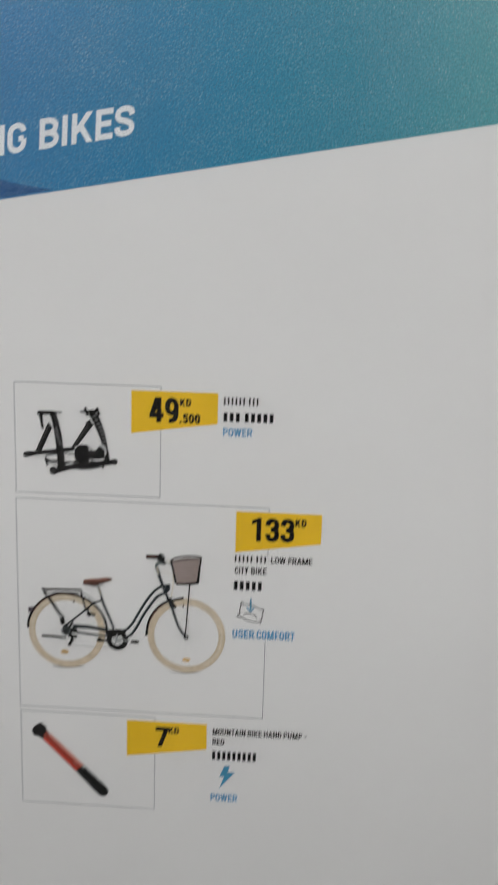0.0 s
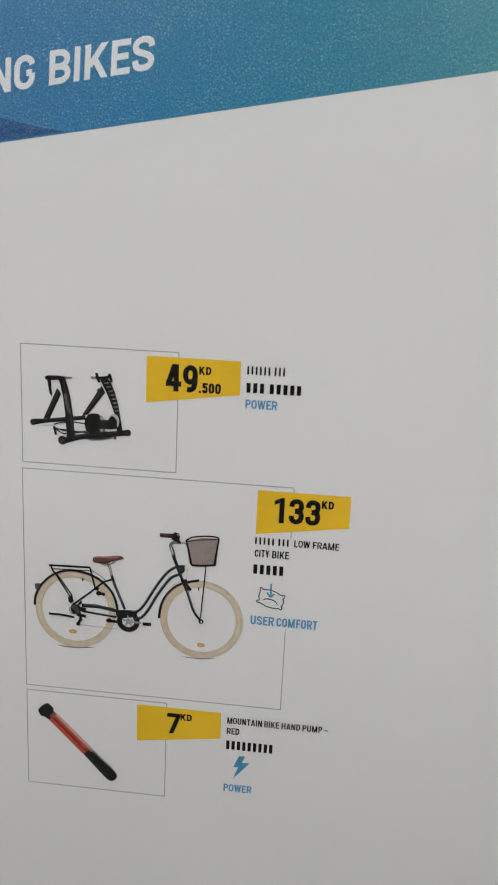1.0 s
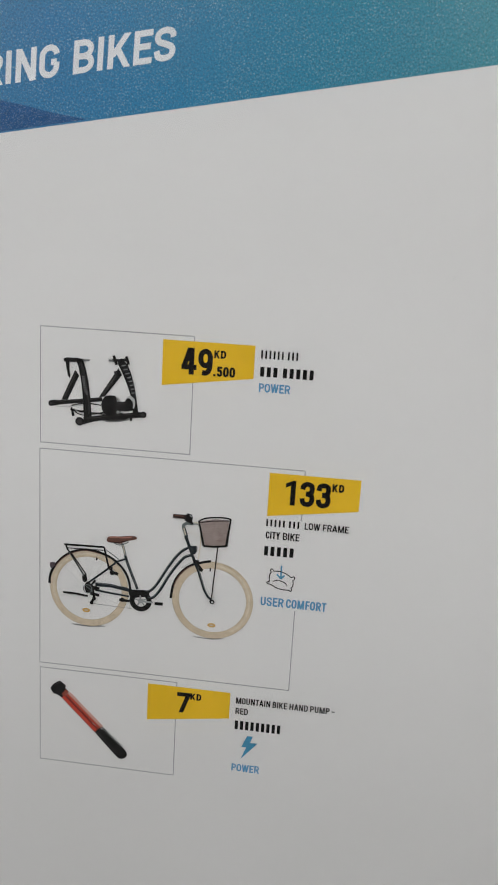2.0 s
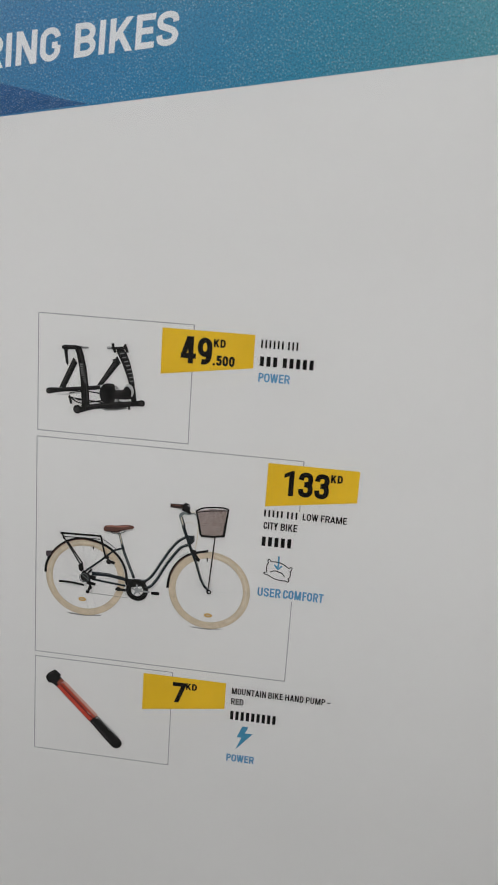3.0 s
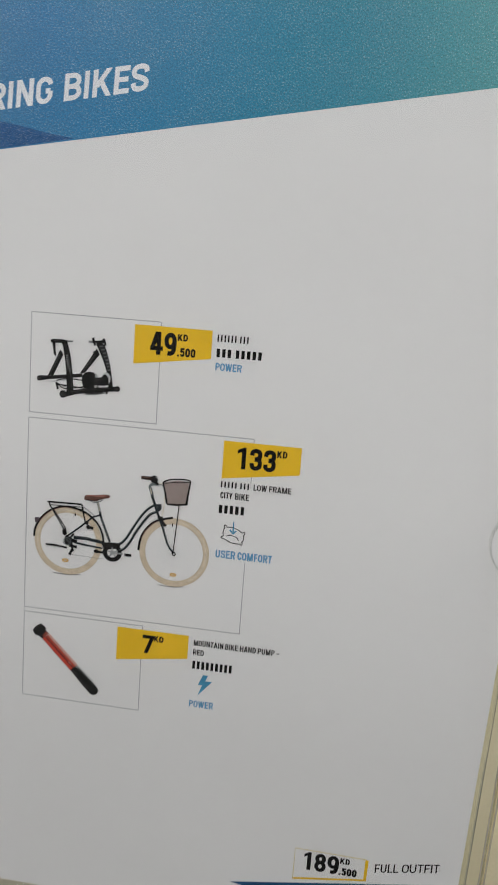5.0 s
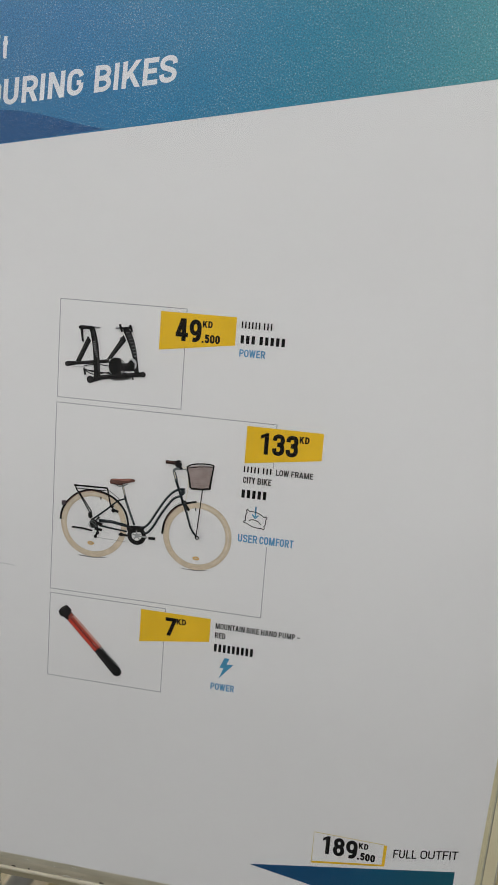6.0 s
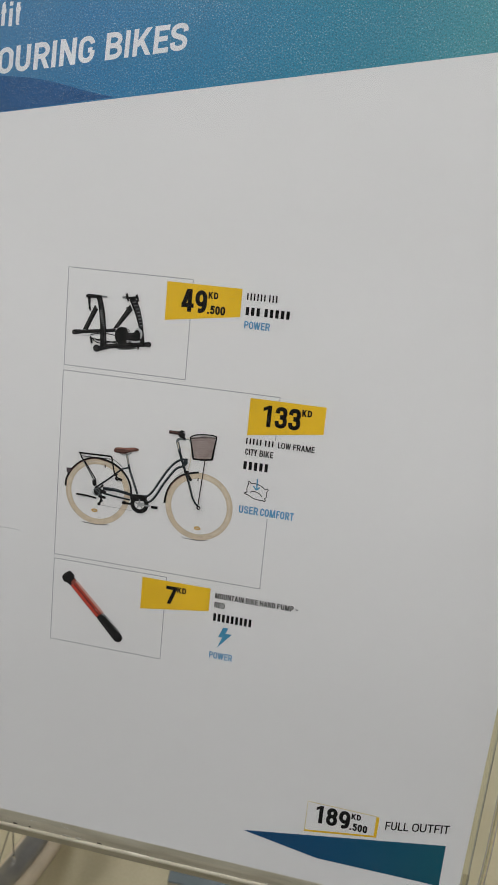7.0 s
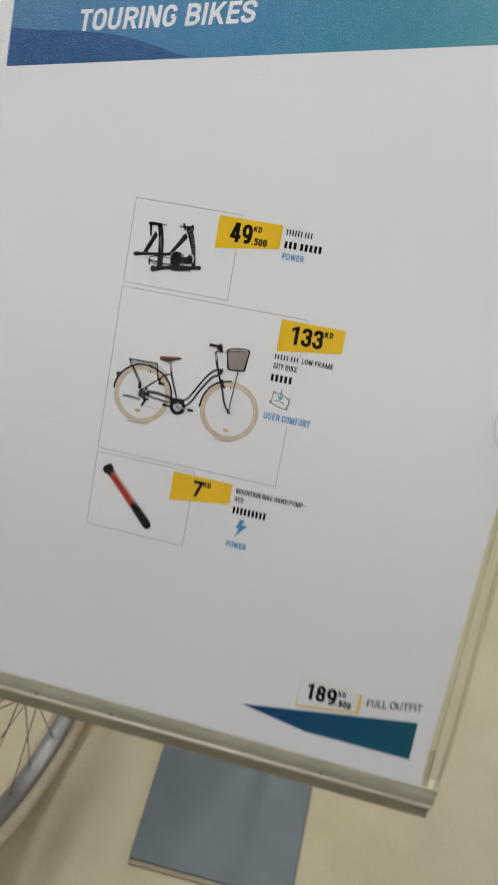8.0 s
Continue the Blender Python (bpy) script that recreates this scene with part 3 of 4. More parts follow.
    back_edge = part("back_edge", edge, SEAM, ob)
    for p in [front, back, strip, bead, lip, tab, front_edge, notch_edge, back_edge] + scuffs():
        p.parent = ob
        p.matrix_basis = SIGN
    front.visible_shadow = False
    back.visible_shadow = False
    return ob


def box_between(bm, a, b, wide, deep):
    """A square rod from a to b in the sheet's plane."""
    a, b = Vector(a), Vector(b)
    d = (b - a).normalized()
    side, up = Vector((-d.y, d.x, 0)) * wide / 2, Vector((0, 0, deep / 2))
    ends = [[bm.verts.new(p + s * side + u * up) for s, u in ((-1, -1), (1, -1), (1, 1), (-1, 1))] for p in (a, b)]
    for k in range(4):
        bm.faces.new((ends[0][k], ends[0][(k + 1) % 4], ends[1][(k + 1) % 4], ends[1][k]))
    bm.faces.new(ends[0][::-1])
    bm.faces.new(ends[1])


def plate(out, z0, z1):
    """A flat plate with the given outline."""
    bm = bmesh.new()
    low = [bm.verts.new((x, y, z0)) for x, y in out]
    top = [bm.verts.new((x, y, z1)) for x, y in out]
    bm.faces.new(low[::-1])
    bm.faces.new(top)
    for k in range(len(out)):
        j = (k + 1) % len(out)
        bm.faces.new((low[k], low[j], top[j], top[k]))
    return bm


NOTCH_X, NOTCH_Y, NOTCH_R = 0.1540, -0.0122, 0.0147
FRONT_EDGE = [(0.1524, -0.2066), (0.1543, -0.169), (0.1561, -0.090), (0.1566, NOTCH_Y - NOTCH_R)]


def notch_arc(r):
    return [(NOTCH_X + r * math.cos(radians(a)), NOTCH_Y + r * math.sin(radians(a))) for a in range(270, 89, -6)]


def front_sheet():
    """The front sheet: a plate with a half-round thumb notch in its right edge."""
    return plate([(-0.1575, -0.2066)] + FRONT_EDGE + notch_arc(NOTCH_R) + [(0.1567, NOTCH_Y + NOTCH_R), (0.1575, 0.214), (-0.1575, 0.214)], 0.0020, 0.0050)


def rod(profile, x0, x1):
    """A profile of (y, z) points drawn out along the sheet's lower edge."""
    bm = bmesh.new()
    a = [bm.verts.new((x0, y, z)) for y, z in profile]
    b = [bm.verts.new((x1, y, z)) for y, z in profile]
    bm.faces.new(a)
    bm.faces.new(b[::-1])
    for k in range(len(profile)):
        j = (k + 1) % len(profile)
        bm.faces.new((a[k], b[k], b[j], a[j]))
    bmesh.ops.recalc_face_normals(bm, faces=bm.faces[:])
    return bm


def bottom_strip():
    """The fold's upper face, which bends back from the sheet's lower edge."""
    return rod([(-0.2079, -0.0002), (-0.2092, -0.0005), (-0.2140, -0.0021), (-0.2180, -0.0042), (-0.2206, -0.0061), (-0.2195, -0.0090), (-0.2060, -0.0075)], -0.1512, 0.1545)


def bottom_bead():
    """The rounded ridge along the fold."""
    return rod([(-0.2210 + 0.0015 * math.cos(radians(a)), -0.0064 + 0.0015 * math.sin(radians(a))) for a in range(0, 360, 30)], -0.1512, 0.1545)


def bottom_lip():
    """The lower face, turned further under."""
    return rod([(-0.2208, -0.0072), (-0.2222, -0.0076), (-0.2252, -0.0095), (-0.2300, -0.0128), (-0.2340, -0.0159), (-0.2351, -0.0174), (-0.2340, -0.0186), (-0.2205, -0.0110)], -0.1512, 0.1538)


def scuffs():
    """Dark nicks knocked into the fold near its ridge, and pale flecks that paint its glints: (along, size, dark)."""
    out = []
    for x, w, dark in ((-0.0920, 0.0016, False), (-0.0745, 0.0022, True), (-0.0665, 0.0009, True), (-0.0465, 0.0040, False), (-0.0400, 0.0030, False), (-0.0285, 0.0024, True), (0.0580, 0.0018, False), (0.0930, 0.0022, True), (0.1180, 0.0030, False)):
        bm = bmesh.new()
        m = pose(x, -0.2180, -0.0040, 33) @ Matrix.Diagonal((w * 0.6, 0.0007, 0.0003, 1))
        bmesh.ops.create_icosphere(bm, subdivisions=2, radius=1, matrix=m)
        out.append(part("nick" if dark else "chip_glint", bm, NICK if dark else CHIP_GLINT, None, smooth=True))
    return out


sign_stand()

# ---------------------------------------------------------------- the printed sheet
def sheet_mesh():
    """An A3 sheet with thickness, cut a little askew at the lower right."""
    return plate([(-0.1485, -0.2078), (0.1443, -0.2078), (0.1448, -0.2068), (0.1500, -0.040), (0.1512, 0.21), (-0.1485, 0.21)], -0.0004, 0.0)


poster = thing("poster", SIGN, "white printed shop poster with blue header in a clear holder", "poster")
part("sheet", sheet_mesh(), PAPER, poster)

SLOPE = 0.164
header = part("header_band", poly([(-138, 118.3), (140, 118.3 + 278 * SLOPE), (140, 199.5), (-138, 199.5)], 1), BAND, poster, "blue to teal photograph band across the top")
part("dark_hill", flat(bmesh.new(), [(-138, 118.3), (-42, 134.6)] + curved([(-42, 134.6), (-54, 136.3), (-66, 138.6), (-80, 140.2), (-100, 140.0), (-120, 138.0), (-138, 137.0)]), 2), NAVY, header, "navy hill in the photograph")
lettering("heading", [("TOURING", -101.5, 49.8), ("BIKES", -46.9, 34.3)], 139.5, 10.3, WHITE_INK, header, 0.185, shear=SLOPE, lean=0.05, label="white capital heading")
lettering("subheading", [("out", -111.0, 16.6), ("fit", -93.7, 8.8)], 156.2, 9.6, WHITE_INK, header, 0.16, shear=SLOPE, lean=0.05)


def frame_lines(x0, y0, x1, y1, gap=()):
    """A thin rectangle; gap leaves a stretch of the right side open."""
    w = 0.34
    bm = bmesh.new()
    sides = [((x0, y0), (x1, y0)), ((x1, y1), (x0, y1)), ((x0, y1), (x0, y0))]
    sides += [((x1, y0), (x1, gap[0])), ((x1, gap[1]), (x1, y1))] if gap else [((x1, y0), (x1, y1))]
    for a, b in sides:
        stroke(bm, [a, b], w, 1)
    return part("frame_line", bm, GREY_LINE, poster)


def price_tag(x0, top, wide=32.7, left=16.3, right=11.7):
    return part("price_tag", poly([(x0, top), (x0, top - left), (x0 + wide, top - right), (x0 + wide, top)], 2), YELLOW, poster, "yellow slanted price tag")


frame_lines(-58.3, 22.1, -2.3, 64.7)
frame_lines(-58.5, -66.8, 39.7, 19.7, (-34.2, 0.9))
frame_lines(-58.4, -109.5, -3.5, -68.9)

tag = price_tag(-13.5, 63.0)
lettering("price", [("4", -6.6, 5.4), ("9", -0.7, 5.2)], 51.2, 9.5, BLACK, tag, 0.195)
lettering("currency", [("KD", 4.9, 4.2)], 57.6, 2.8, BLACK, tag, 0.23)
lettering("price_fraction", [(".", 4.9, 0.8), ("500", 6.1, 6.5)], 51.2, 3.6, BLACK, tag, 0.225)
bars("product_line", (6, 3), 21.4, 58.7, 13.7, 2.85, BLACK, poster, weight=0.42)
bars("brand_line", (3, 5), 21.4, 52.4, 19.6, 3.4, BLACK, poster, weight=0.60)
lettering("benefit", [("POWER", 21.3, 11.0)], 46.9, 3.1, SKY_BLUE, poster, 0.17)

tag = price_tag(27.1, 18.0)
lettering("price", [("1", 33.2, 3.6), ("3", 38.4, 5.3), ("3", 44.2, 5.3)], 6.5, 9.3, BLACK, tag, 0.195)
lettering("currency", [("KD", 49.8, 4.2)], 12.9, 2.9, BLACK, tag, 0.23)
bars("product_line", (5, 3), 27.0, -2.1, 12.9, 2.6, BLACK, poster, weight=0.42)
lettering("description", [("LOW", 41.0, 5.6), ("FRAME", 47.6, 9.3)], -2.1, 2.6, BLACK, poster, 0.165)
lettering("description", [("CITY", 27.1, 5.2), ("BIKE", 33.4, 6.0)], -6.9, 2.8, BLACK, poster, 0.165)
bars("brand_line", (5,), 26.9, -13.4, 11.7, 3.6, BLACK, poster, weight=0.60)
lettering("benefit", [("USER", 26.8, 8.6), ("COMFORT", 36.3, 14.9)], -33.2, 3.5, SKY_BLUE, poster, 0.17)

tag = price_tag(-14.9, -70.6, 32.4, 15.6, 11.0)
lettering("price", [("7", -3.2, 5.2)], -81.4, 8.6, BLACK, tag, 0.195)
lettering("currency", [("KD", 2.0, 4.3)], -75.5, 2.8, BLACK, tag, 0.23)
lettering("description", [("MOUNTAIN", 19.9, 13.2), ("BIKE", 34.0, 5.6), ("HAND", 40.5, 7.0), ("PUMP", 48.4, 7.4)], -74.8, 2.65, BLACK, poster, 0.165)
part("dash", line([(56.6, -73.6), (57.8, -73.6)], 0.45, 3), BLACK, poster)
lettering("description", [("RED", 19.9, 4.8)], -79.2, 2.65, BLACK, poster, 0.165)
bars("brand_line", (9,), 19.9, -85.7, 18.5, 3.7, BLACK, poster, weight=0.60)
lettering("benefit", [("POWER", 19.6, 10.9)], -104.0, 3.2, SKY_BLUE, poster, 0.17)

total_tag = part("total_tag", line([(72.8, -181.5), (72.8, -165.9), (104.6, -166.2)], 0.4, 2), PALE_YELLOW, poster, "white price tag with thin yellow edges")
part("tag_edge", poly([(72.5, -181.9), (72.5, -180.9), (104.6, -176.2), (105.5, -177.0)], 2), YELLOW, total_tag)
part("tag_edge", poly([(104.5, -166.3), (104.4, -176.7), (105.7, -177.0), (105.9, -166.4)], 2), YELLOW, total_tag)
lettering("price", [("1", 77.2, 3.2), ("8", 82.0, 5.2), ("9", 87.8, 5.2)], -176.0, 9.2, BLACK, total_tag, 0.195)
lettering("currency", [("KD", 93.4, 4.3)], -170.2, 2.9, BLACK, total_tag, 0.23)
lettering("price_fraction", [(".", 93.2, 0.9), ("500", 94.5, 6.7)], -175.9, 3.8, BLACK, total_tag, 0.225)
lettering("total_caption", [("FULL", 109.0, 10.2), ("OUTFIT", 120.8, 16.2)], -171.9, 4.3, BLACK, poster, 0.14, shear=0.175)
part("footer_wedge", poly([(44.0, -188.6), (80.3, -194.6), (136.4, -194.5), (136.6, -173.3)], 1), FOOT_BLUE, poster, "deep blue wedge at the foot of the sheet")

# icons
bm = bmesh.new()
pillow = curved([(30.9, -19.3), (33.3, -19.2), (35.8, -20.0), (37.5, -21.1), (38.3, -20.7), (38.8, -21.1), (38.6, -21.9), (38.2, -22.3), (38.4, -23.5),
                 (38.2, -24.6), (37.7, -25.2), (38.0, -25.9), (37.6, -26.6), (36.9, -26.2), (35.1, -26.2), (32.6, -25.8), (30.2, -24.6), (29.4, -24.5),
                 (28.6, -24.1), (28.8, -23.7), (29.6, -23.3), (29.4, -22.0), (29.6, -20.6), (30.0, -19.7), (29.7, -19.1), (30.0, -18.5), (30.6, -18.7), (30.9, -19.3)], 5)
stroke(bm, pillow, 0.38, 2)
stroke(bm, curved([(30.9, -23.3), (32.4, -22.7), (34.2, -23.0), (35.5, -23.6), (36.3, -24.7)], 5), 0.38, 2)
icon = part("comfort_icon", bm, BLACK, poster, "outlined pillow icon with a blue arrow")
bm = line([(33.65, -16.8), (33.7, -21.3)], 0.6, 2)
stroke(bm, [(32.2, -20.3), (33.7, -22.0)], 0.6, 2)
stroke(bm, [(33.7, -22.0), (35.0, -20.5)], 0.6, 2)
part("arrow", bm, ICON_BLUE, icon)
part("power_icon", poly([(25.0, -88.2), (27.3, -88.2), (26.2, -91.1), (29.3, -90.9), (23.0, -98.4), (24.9, -93.1), (23.0, -93.2)], 2), ICON_BLUE, poster, "blue lightning bolt icon")


# ---------------------------------------------------------------- printed pictures
def trainer_picture():
    """The photograph of a folding indoor trainer, drawn in its printed tones."""
    bm = poly([(-53.9, 38.2), (-50.3, 38.4), (-42.5, 39.5), (-35.2, 40.6), (-35.1, 39.1), (-41.8, 38.0), (-49.9, 36.9), (-54.0, 35.9)], 2)
    pic = part("trainer_picture", bm, CHARCOAL, poster, "printed picture of a black folding bike trainer")
    part("tube_shine", line([(-53.1, 37.8), (-42.5, 39.1), (-35.5, 40.1)], 0.35, 3), SOFT_BLACK, pic)
    part("shadow", poly([(-34.8, 32.0), (-30.6, 32.9), (-25.2, 33.5), (-25.0, 32.9), (-29.0, 31.9), (-33.2, 31.5)], 1), MID_GREY, pic)
    part("shadow", poly([(-34.0, 32.3), (-30.6, 33.0), (-25.8, 33.5), (-26.4, 32.9), (-29.4, 32.3), (-32.4, 32.0)], 2), SOFT_BLACK, pic)
    part("shadow", poly([(-52.4, 35.8), (-47.5, 36.5), (-42.2, 37.5), (-42.2, 37.0), (-48.2, 35.8)], 1), PALE_GREY, pic)
    part("rear_leg", poly([(-45.3, 49.8), (-43.8, 47.8), (-48.0, 38.7), (-50.4, 38.5)], 3), CHARCOAL, pic)
    part("leg_shine", line([(-45.3, 48.1), (-47.3, 44.0), (-49.3, 39.5)], 0.75, 4), SOFT_BLACK, pic)
    part("rear_leg", poly([(-29.4, 51.6), (-28.0, 49.2), (-34.2, 40.9), (-36.4, 40.5)], 3), CHARCOAL, pic)
    part("leg_shine", line([(-29.9, 49.1), (-32.4, 45.5), (-35.0, 41.5)], 0.8, 4), SOFT_BLACK, pic)
    for x, y in [(-45.1, 48.8), (-30.4, 49.9)]:
        bm = disc(bmesh.new(), x, y, 0.6, 5)
        part("pivot", bm, SOFT_BLACK, pic)
    part("front_leg", poly([(-45.3, 53.9), (-42.4, 53.8), (-41.4, 50.7), (-40.3, 46.0), (-39.5, 39.9), (-38.9, 33.1), (-41.8, 32.6), (-42.2, 37.6), (-42.4, 41.0), (-43.1, 46.5), (-44.1, 51.2)], 6), CHARCOAL, pic)
    part("leg_shine", line(curved([(-43.1, 52.6), (-41.9, 48.6), (-40.9, 43.9), (-40.2, 39.1), (-39.7, 34.3)], 4), 0.55, 7), SOFT_BLACK, pic)
    part("front_leg", poly([(-29.9, 54.7), (-27.7, 55.0), (-26.0, 53.0), (-24.6, 49.8), (-23.3, 45.4), (-22.5, 41.0), (-21.6, 35.5), (-23.7, 35.3), (-24.1, 39.5), (-25.2, 43.6), (-26.5, 46.9), (-28.0, 50.2), (-29.4, 52.8)], 6), CHARCOAL, pic)
    marks = bmesh.new()
    for k in range(9):
        f = k / 8
        cx, cy = -42.25 + 1.6 * f - 0.3 * math.sin(f * 3), 47.6 - 6.3 * f
        flat(marks, [(cx - 0.5, cy + 0.16), (cx + 0.45, cy + 0.26), (cx + 0.5, cy - 0.16), (cx - 0.45, cy - 0.26)], 8)
    part("leg_marks", marks, MID_GREY, pic)
    marks = bmesh.new()
    for k in range(8):
        f = k / 7
        cx, cy = -27.5 + 3.9 * f + 0.55 * math.sin(f * 3.1), 52.6 - 9.6 * f
        stroke(marks, [(cx - 0.75, cy - 0.1), (cx + 0.75, cy + 0.25)], 0.45, 8)
    part("leg_marks", marks, MID_GREY, pic)
    bm = poly([(-49.6, 53.6), (-48.5, 54.1), (-44.6, 54.2), (-42.4, 54.0), (-42.4, 52.8), (-44.6, 52.7), (-48.5, 52.4), (-49.5, 52.6)], 7)
    stroke(bm, [(-31.5, 54.2), (-29.4, 54.4), (-27.3, 54.7)], 0.9, 7)
    part("axle_clamp", bm, CHARCOAL, pic)
    part("clamp_shine", line([(-48.4, 53.6), (-45.3, 53.8)], 0.35, 8), SOFT_BLACK, pic)
    bm = line([(-42.4, 53.6), (-39.8, 53.7)], 0.95, 7, 0.6)
    stroke(bm, [(-33.0, 54.2), (-31.2, 54.3)], 1.0, 7)
    axle = part("spindle", bm, MID_GREY, pic, "bright steel spindle ends")
    bm = line([(-42.0, 53.9), (-40.3, 54.0)], 0.22, 8)
    stroke(bm, [(-32.8, 54.5), (-31.6, 54.5)], 0.22, 8)
    part("spindle_shine", bm, PALE_GREY, axle)
    part("lever", poly([(-48.8, 52.4), (-47.4, 52.5), (-47.3, 49.6), (-47.0, 47.6), (-47.2, 46.6), (-48.0, 47.7), (-48.4, 50.2)], 6), CHARCOAL, pic)
    bm = line(curved([(-31.1, 56.0), (-30.7, 54.6), (-30.0, 52.8)], 4), 1.0, 9)
    stroke(bm, curved([(-26.6, 56.0), (-26.1, 54.6), (-25.6, 53.1)], 4), 1.0, 9)
    stroke(bm, [(-27.3, 54.9), (-26.3, 54.6)], 1.0, 9)
    part("knob", bm, CHARCOAL, pic)
    bm = line(curved([(-46.6, 36.7), (-43.6, 37.5), (-39.7, 37.9), (-35.5, 37.6)], 5), 0.42, 2)
    stroke(bm, curved([(-46.6, 36.0), (-45.4, 35.1), (-41.8, 34.7), (-37.6, 34.6), (-34.1, 34.4)], 5), 0.5, 5)
    stroke(bm, curved([(-46.9, 35.5), (-44.6, 34.9), (-42.1, 34.8)], 5), 0.8, 5)
    stroke(bm, [(-46.3, 35.2), (-45.8, 32.9)], 0.9, 5)
    stroke(bm, curved([(-45.4, 34.6), (-42.5, 33.5), (-38.3, 34.2), (-34.1, 35.2)], 5), 0.4, 5)
    part("cable", bm, CHARCOAL, pic)
    part("cable_end", stroke(line([(-44.9, 34.9), (-42.4, 34.0)], 0.28, 6), [(-46.2, 35.8), (-44.6, 35.3)], 0.3, 6), PALE_GREY, pic)
    bm = poly([(-42.0, 32.9), (-38.3, 33.4), (-32.0, 34.7), (-25.8, 35.5), (-20.6, 36.3), (-20.1, 34.4), (-25.7, 33.5), (-32.0, 32.6), (-37.6, 31.6), (-42.2, 30.0)], 5)
    part("front_bar", bm, CHARCOAL, pic)
    part("tube_shine", line([(-40.3, 32.4), (-34.8, 33.5), (-27.8, 34.7), (-22.3, 35.5)], 0.4, 6), SOFT_BLACK, pic)
    for (x, y), r in zip([(-43.4, 31.1), (-54.1, 37.0), (-19.8, 35.4)], (1.6, 1.1, 1.2)):
        bm = disc(bmesh.new(), x, y, r, 7)
        cap = part("end_cap", bm, CHARCOAL, pic)
        part("cap_face", disc(bmesh.new(), x - 0.15, y - 0.1, r * 0.55, 8), SOFT_BLACK, cap)
    (dx, dy), = [(-32.6, 37.8)]
    bm = disc(bmesh.new(), dx, dy, 2.75, 9, ry=3.7)
    flat(bm, [(-32.6, 41.6), (-30.1, 41.5), (-29.6, 39.8), (-29.5, 36.4), (-29.9, 34.5), (-32.6, 34.2)], 9)
    drum = part("brake_drum", bm, CHARCOAL, pic)
    for k in range(4):
        part("drum_rib", line(arc(dx + 0.5 + 0.62 * k, dy + 0.05, 2.2, -75, 75, 14, 3.3), 0.22, 10), SOFT_BLACK, drum)
    part("roller", poly([(-29.8, 39.3), (-25.8, 39.8), (-23.8, 40.1), (-23.6, 36.7), (-25.8, 36.2), (-29.8, 36.2)], 8), CHARCOAL, pic)
    part("roller_shine", line([(-29.3, 38.6), (-25.8, 39.1)], 0.5, 9), SOFT_BLACK, pic)
    (fx, fy), = [(-24.8, 39.3)]
    part("flywheel", disc(bmesh.new(), fx, fy, 1.95, 7, ry=2.6), PALE_GREY, pic, "pale metal flywheel rim")
    part("flywheel_face", disc(bmesh.new(), fx - 0.55, fy - 0.35, 1.35, 8, ry=2.1), CHARCOAL, pic)
    bm = line([(-28.6, 36.0), (-27.8, 35.0), (-27.0, 34.8)], 0.9, 8)
    stroke(bm, [(-24.6, 34.6), (-24.2, 32.7)], 0.9, 8)
    part("adjuster", bm, CHARCOAL, pic)
    part("adjuster_shine", line([(-29.0, 35.6), (-27.0, 35.6)], 0.3, 9), PALE_GREY, pic)
    return pic


def printed_wheel(pic, cx, cy, reflector, lit):
    """One wheel of the pictured bicycle: cream tyre, spokes, valve and reflector."""
    r = 15.4
    tyre = part("tyre", ring(bmesh.new(), cx, cy, r - 2.45, r, 2), CREAM, pic, "cream tyre")
    part("tyre_edge", ring(bmesh.new(), cx, cy, r - 0.25, r, 3), TAN, tyre)
    part("tyre_shine", line(arc(cx, cy, r - 1.4, lit, lit + 150, 40), 0.75, 3), PALE_CREAM, tyre)
    part("rim", ring(bmesh.new(), cx, cy, r - 2.65, r - 2.45, 3), TAN, tyre)
    bm = bmesh.new()
    for k in range(24):
        a = k * math.tau / 24 + 0.1
        b = a + (1.15 if k % 2 else -1.15)
        stroke(bm, [(cx + math.cos(b), cy + math.sin(b)), (cx + (r - 3) * math.cos(a), cy + (r - 3) * math.sin(a))], 0.09, 2)
        stroke(bm, [(cx + (r - 3.6) * math.cos(a), cy + (r - 3.6) * math.sin(a)), (cx + (r - 2.9) * math.cos(a), cy + (r - 2.9) * math.sin(a))], 0.18, 3)
    part("spokes", bm, SPOKE_INK, tyre)
    x, y = reflector
    glass = part("reflector", disc(bmesh.new(), x, y, 1.55, 4, ry=0.85), AMBER, tyre)
    part("reflector_core", disc(bmesh.new(), x, y, 0.8, 5, ry=0.35), TAN, glass)


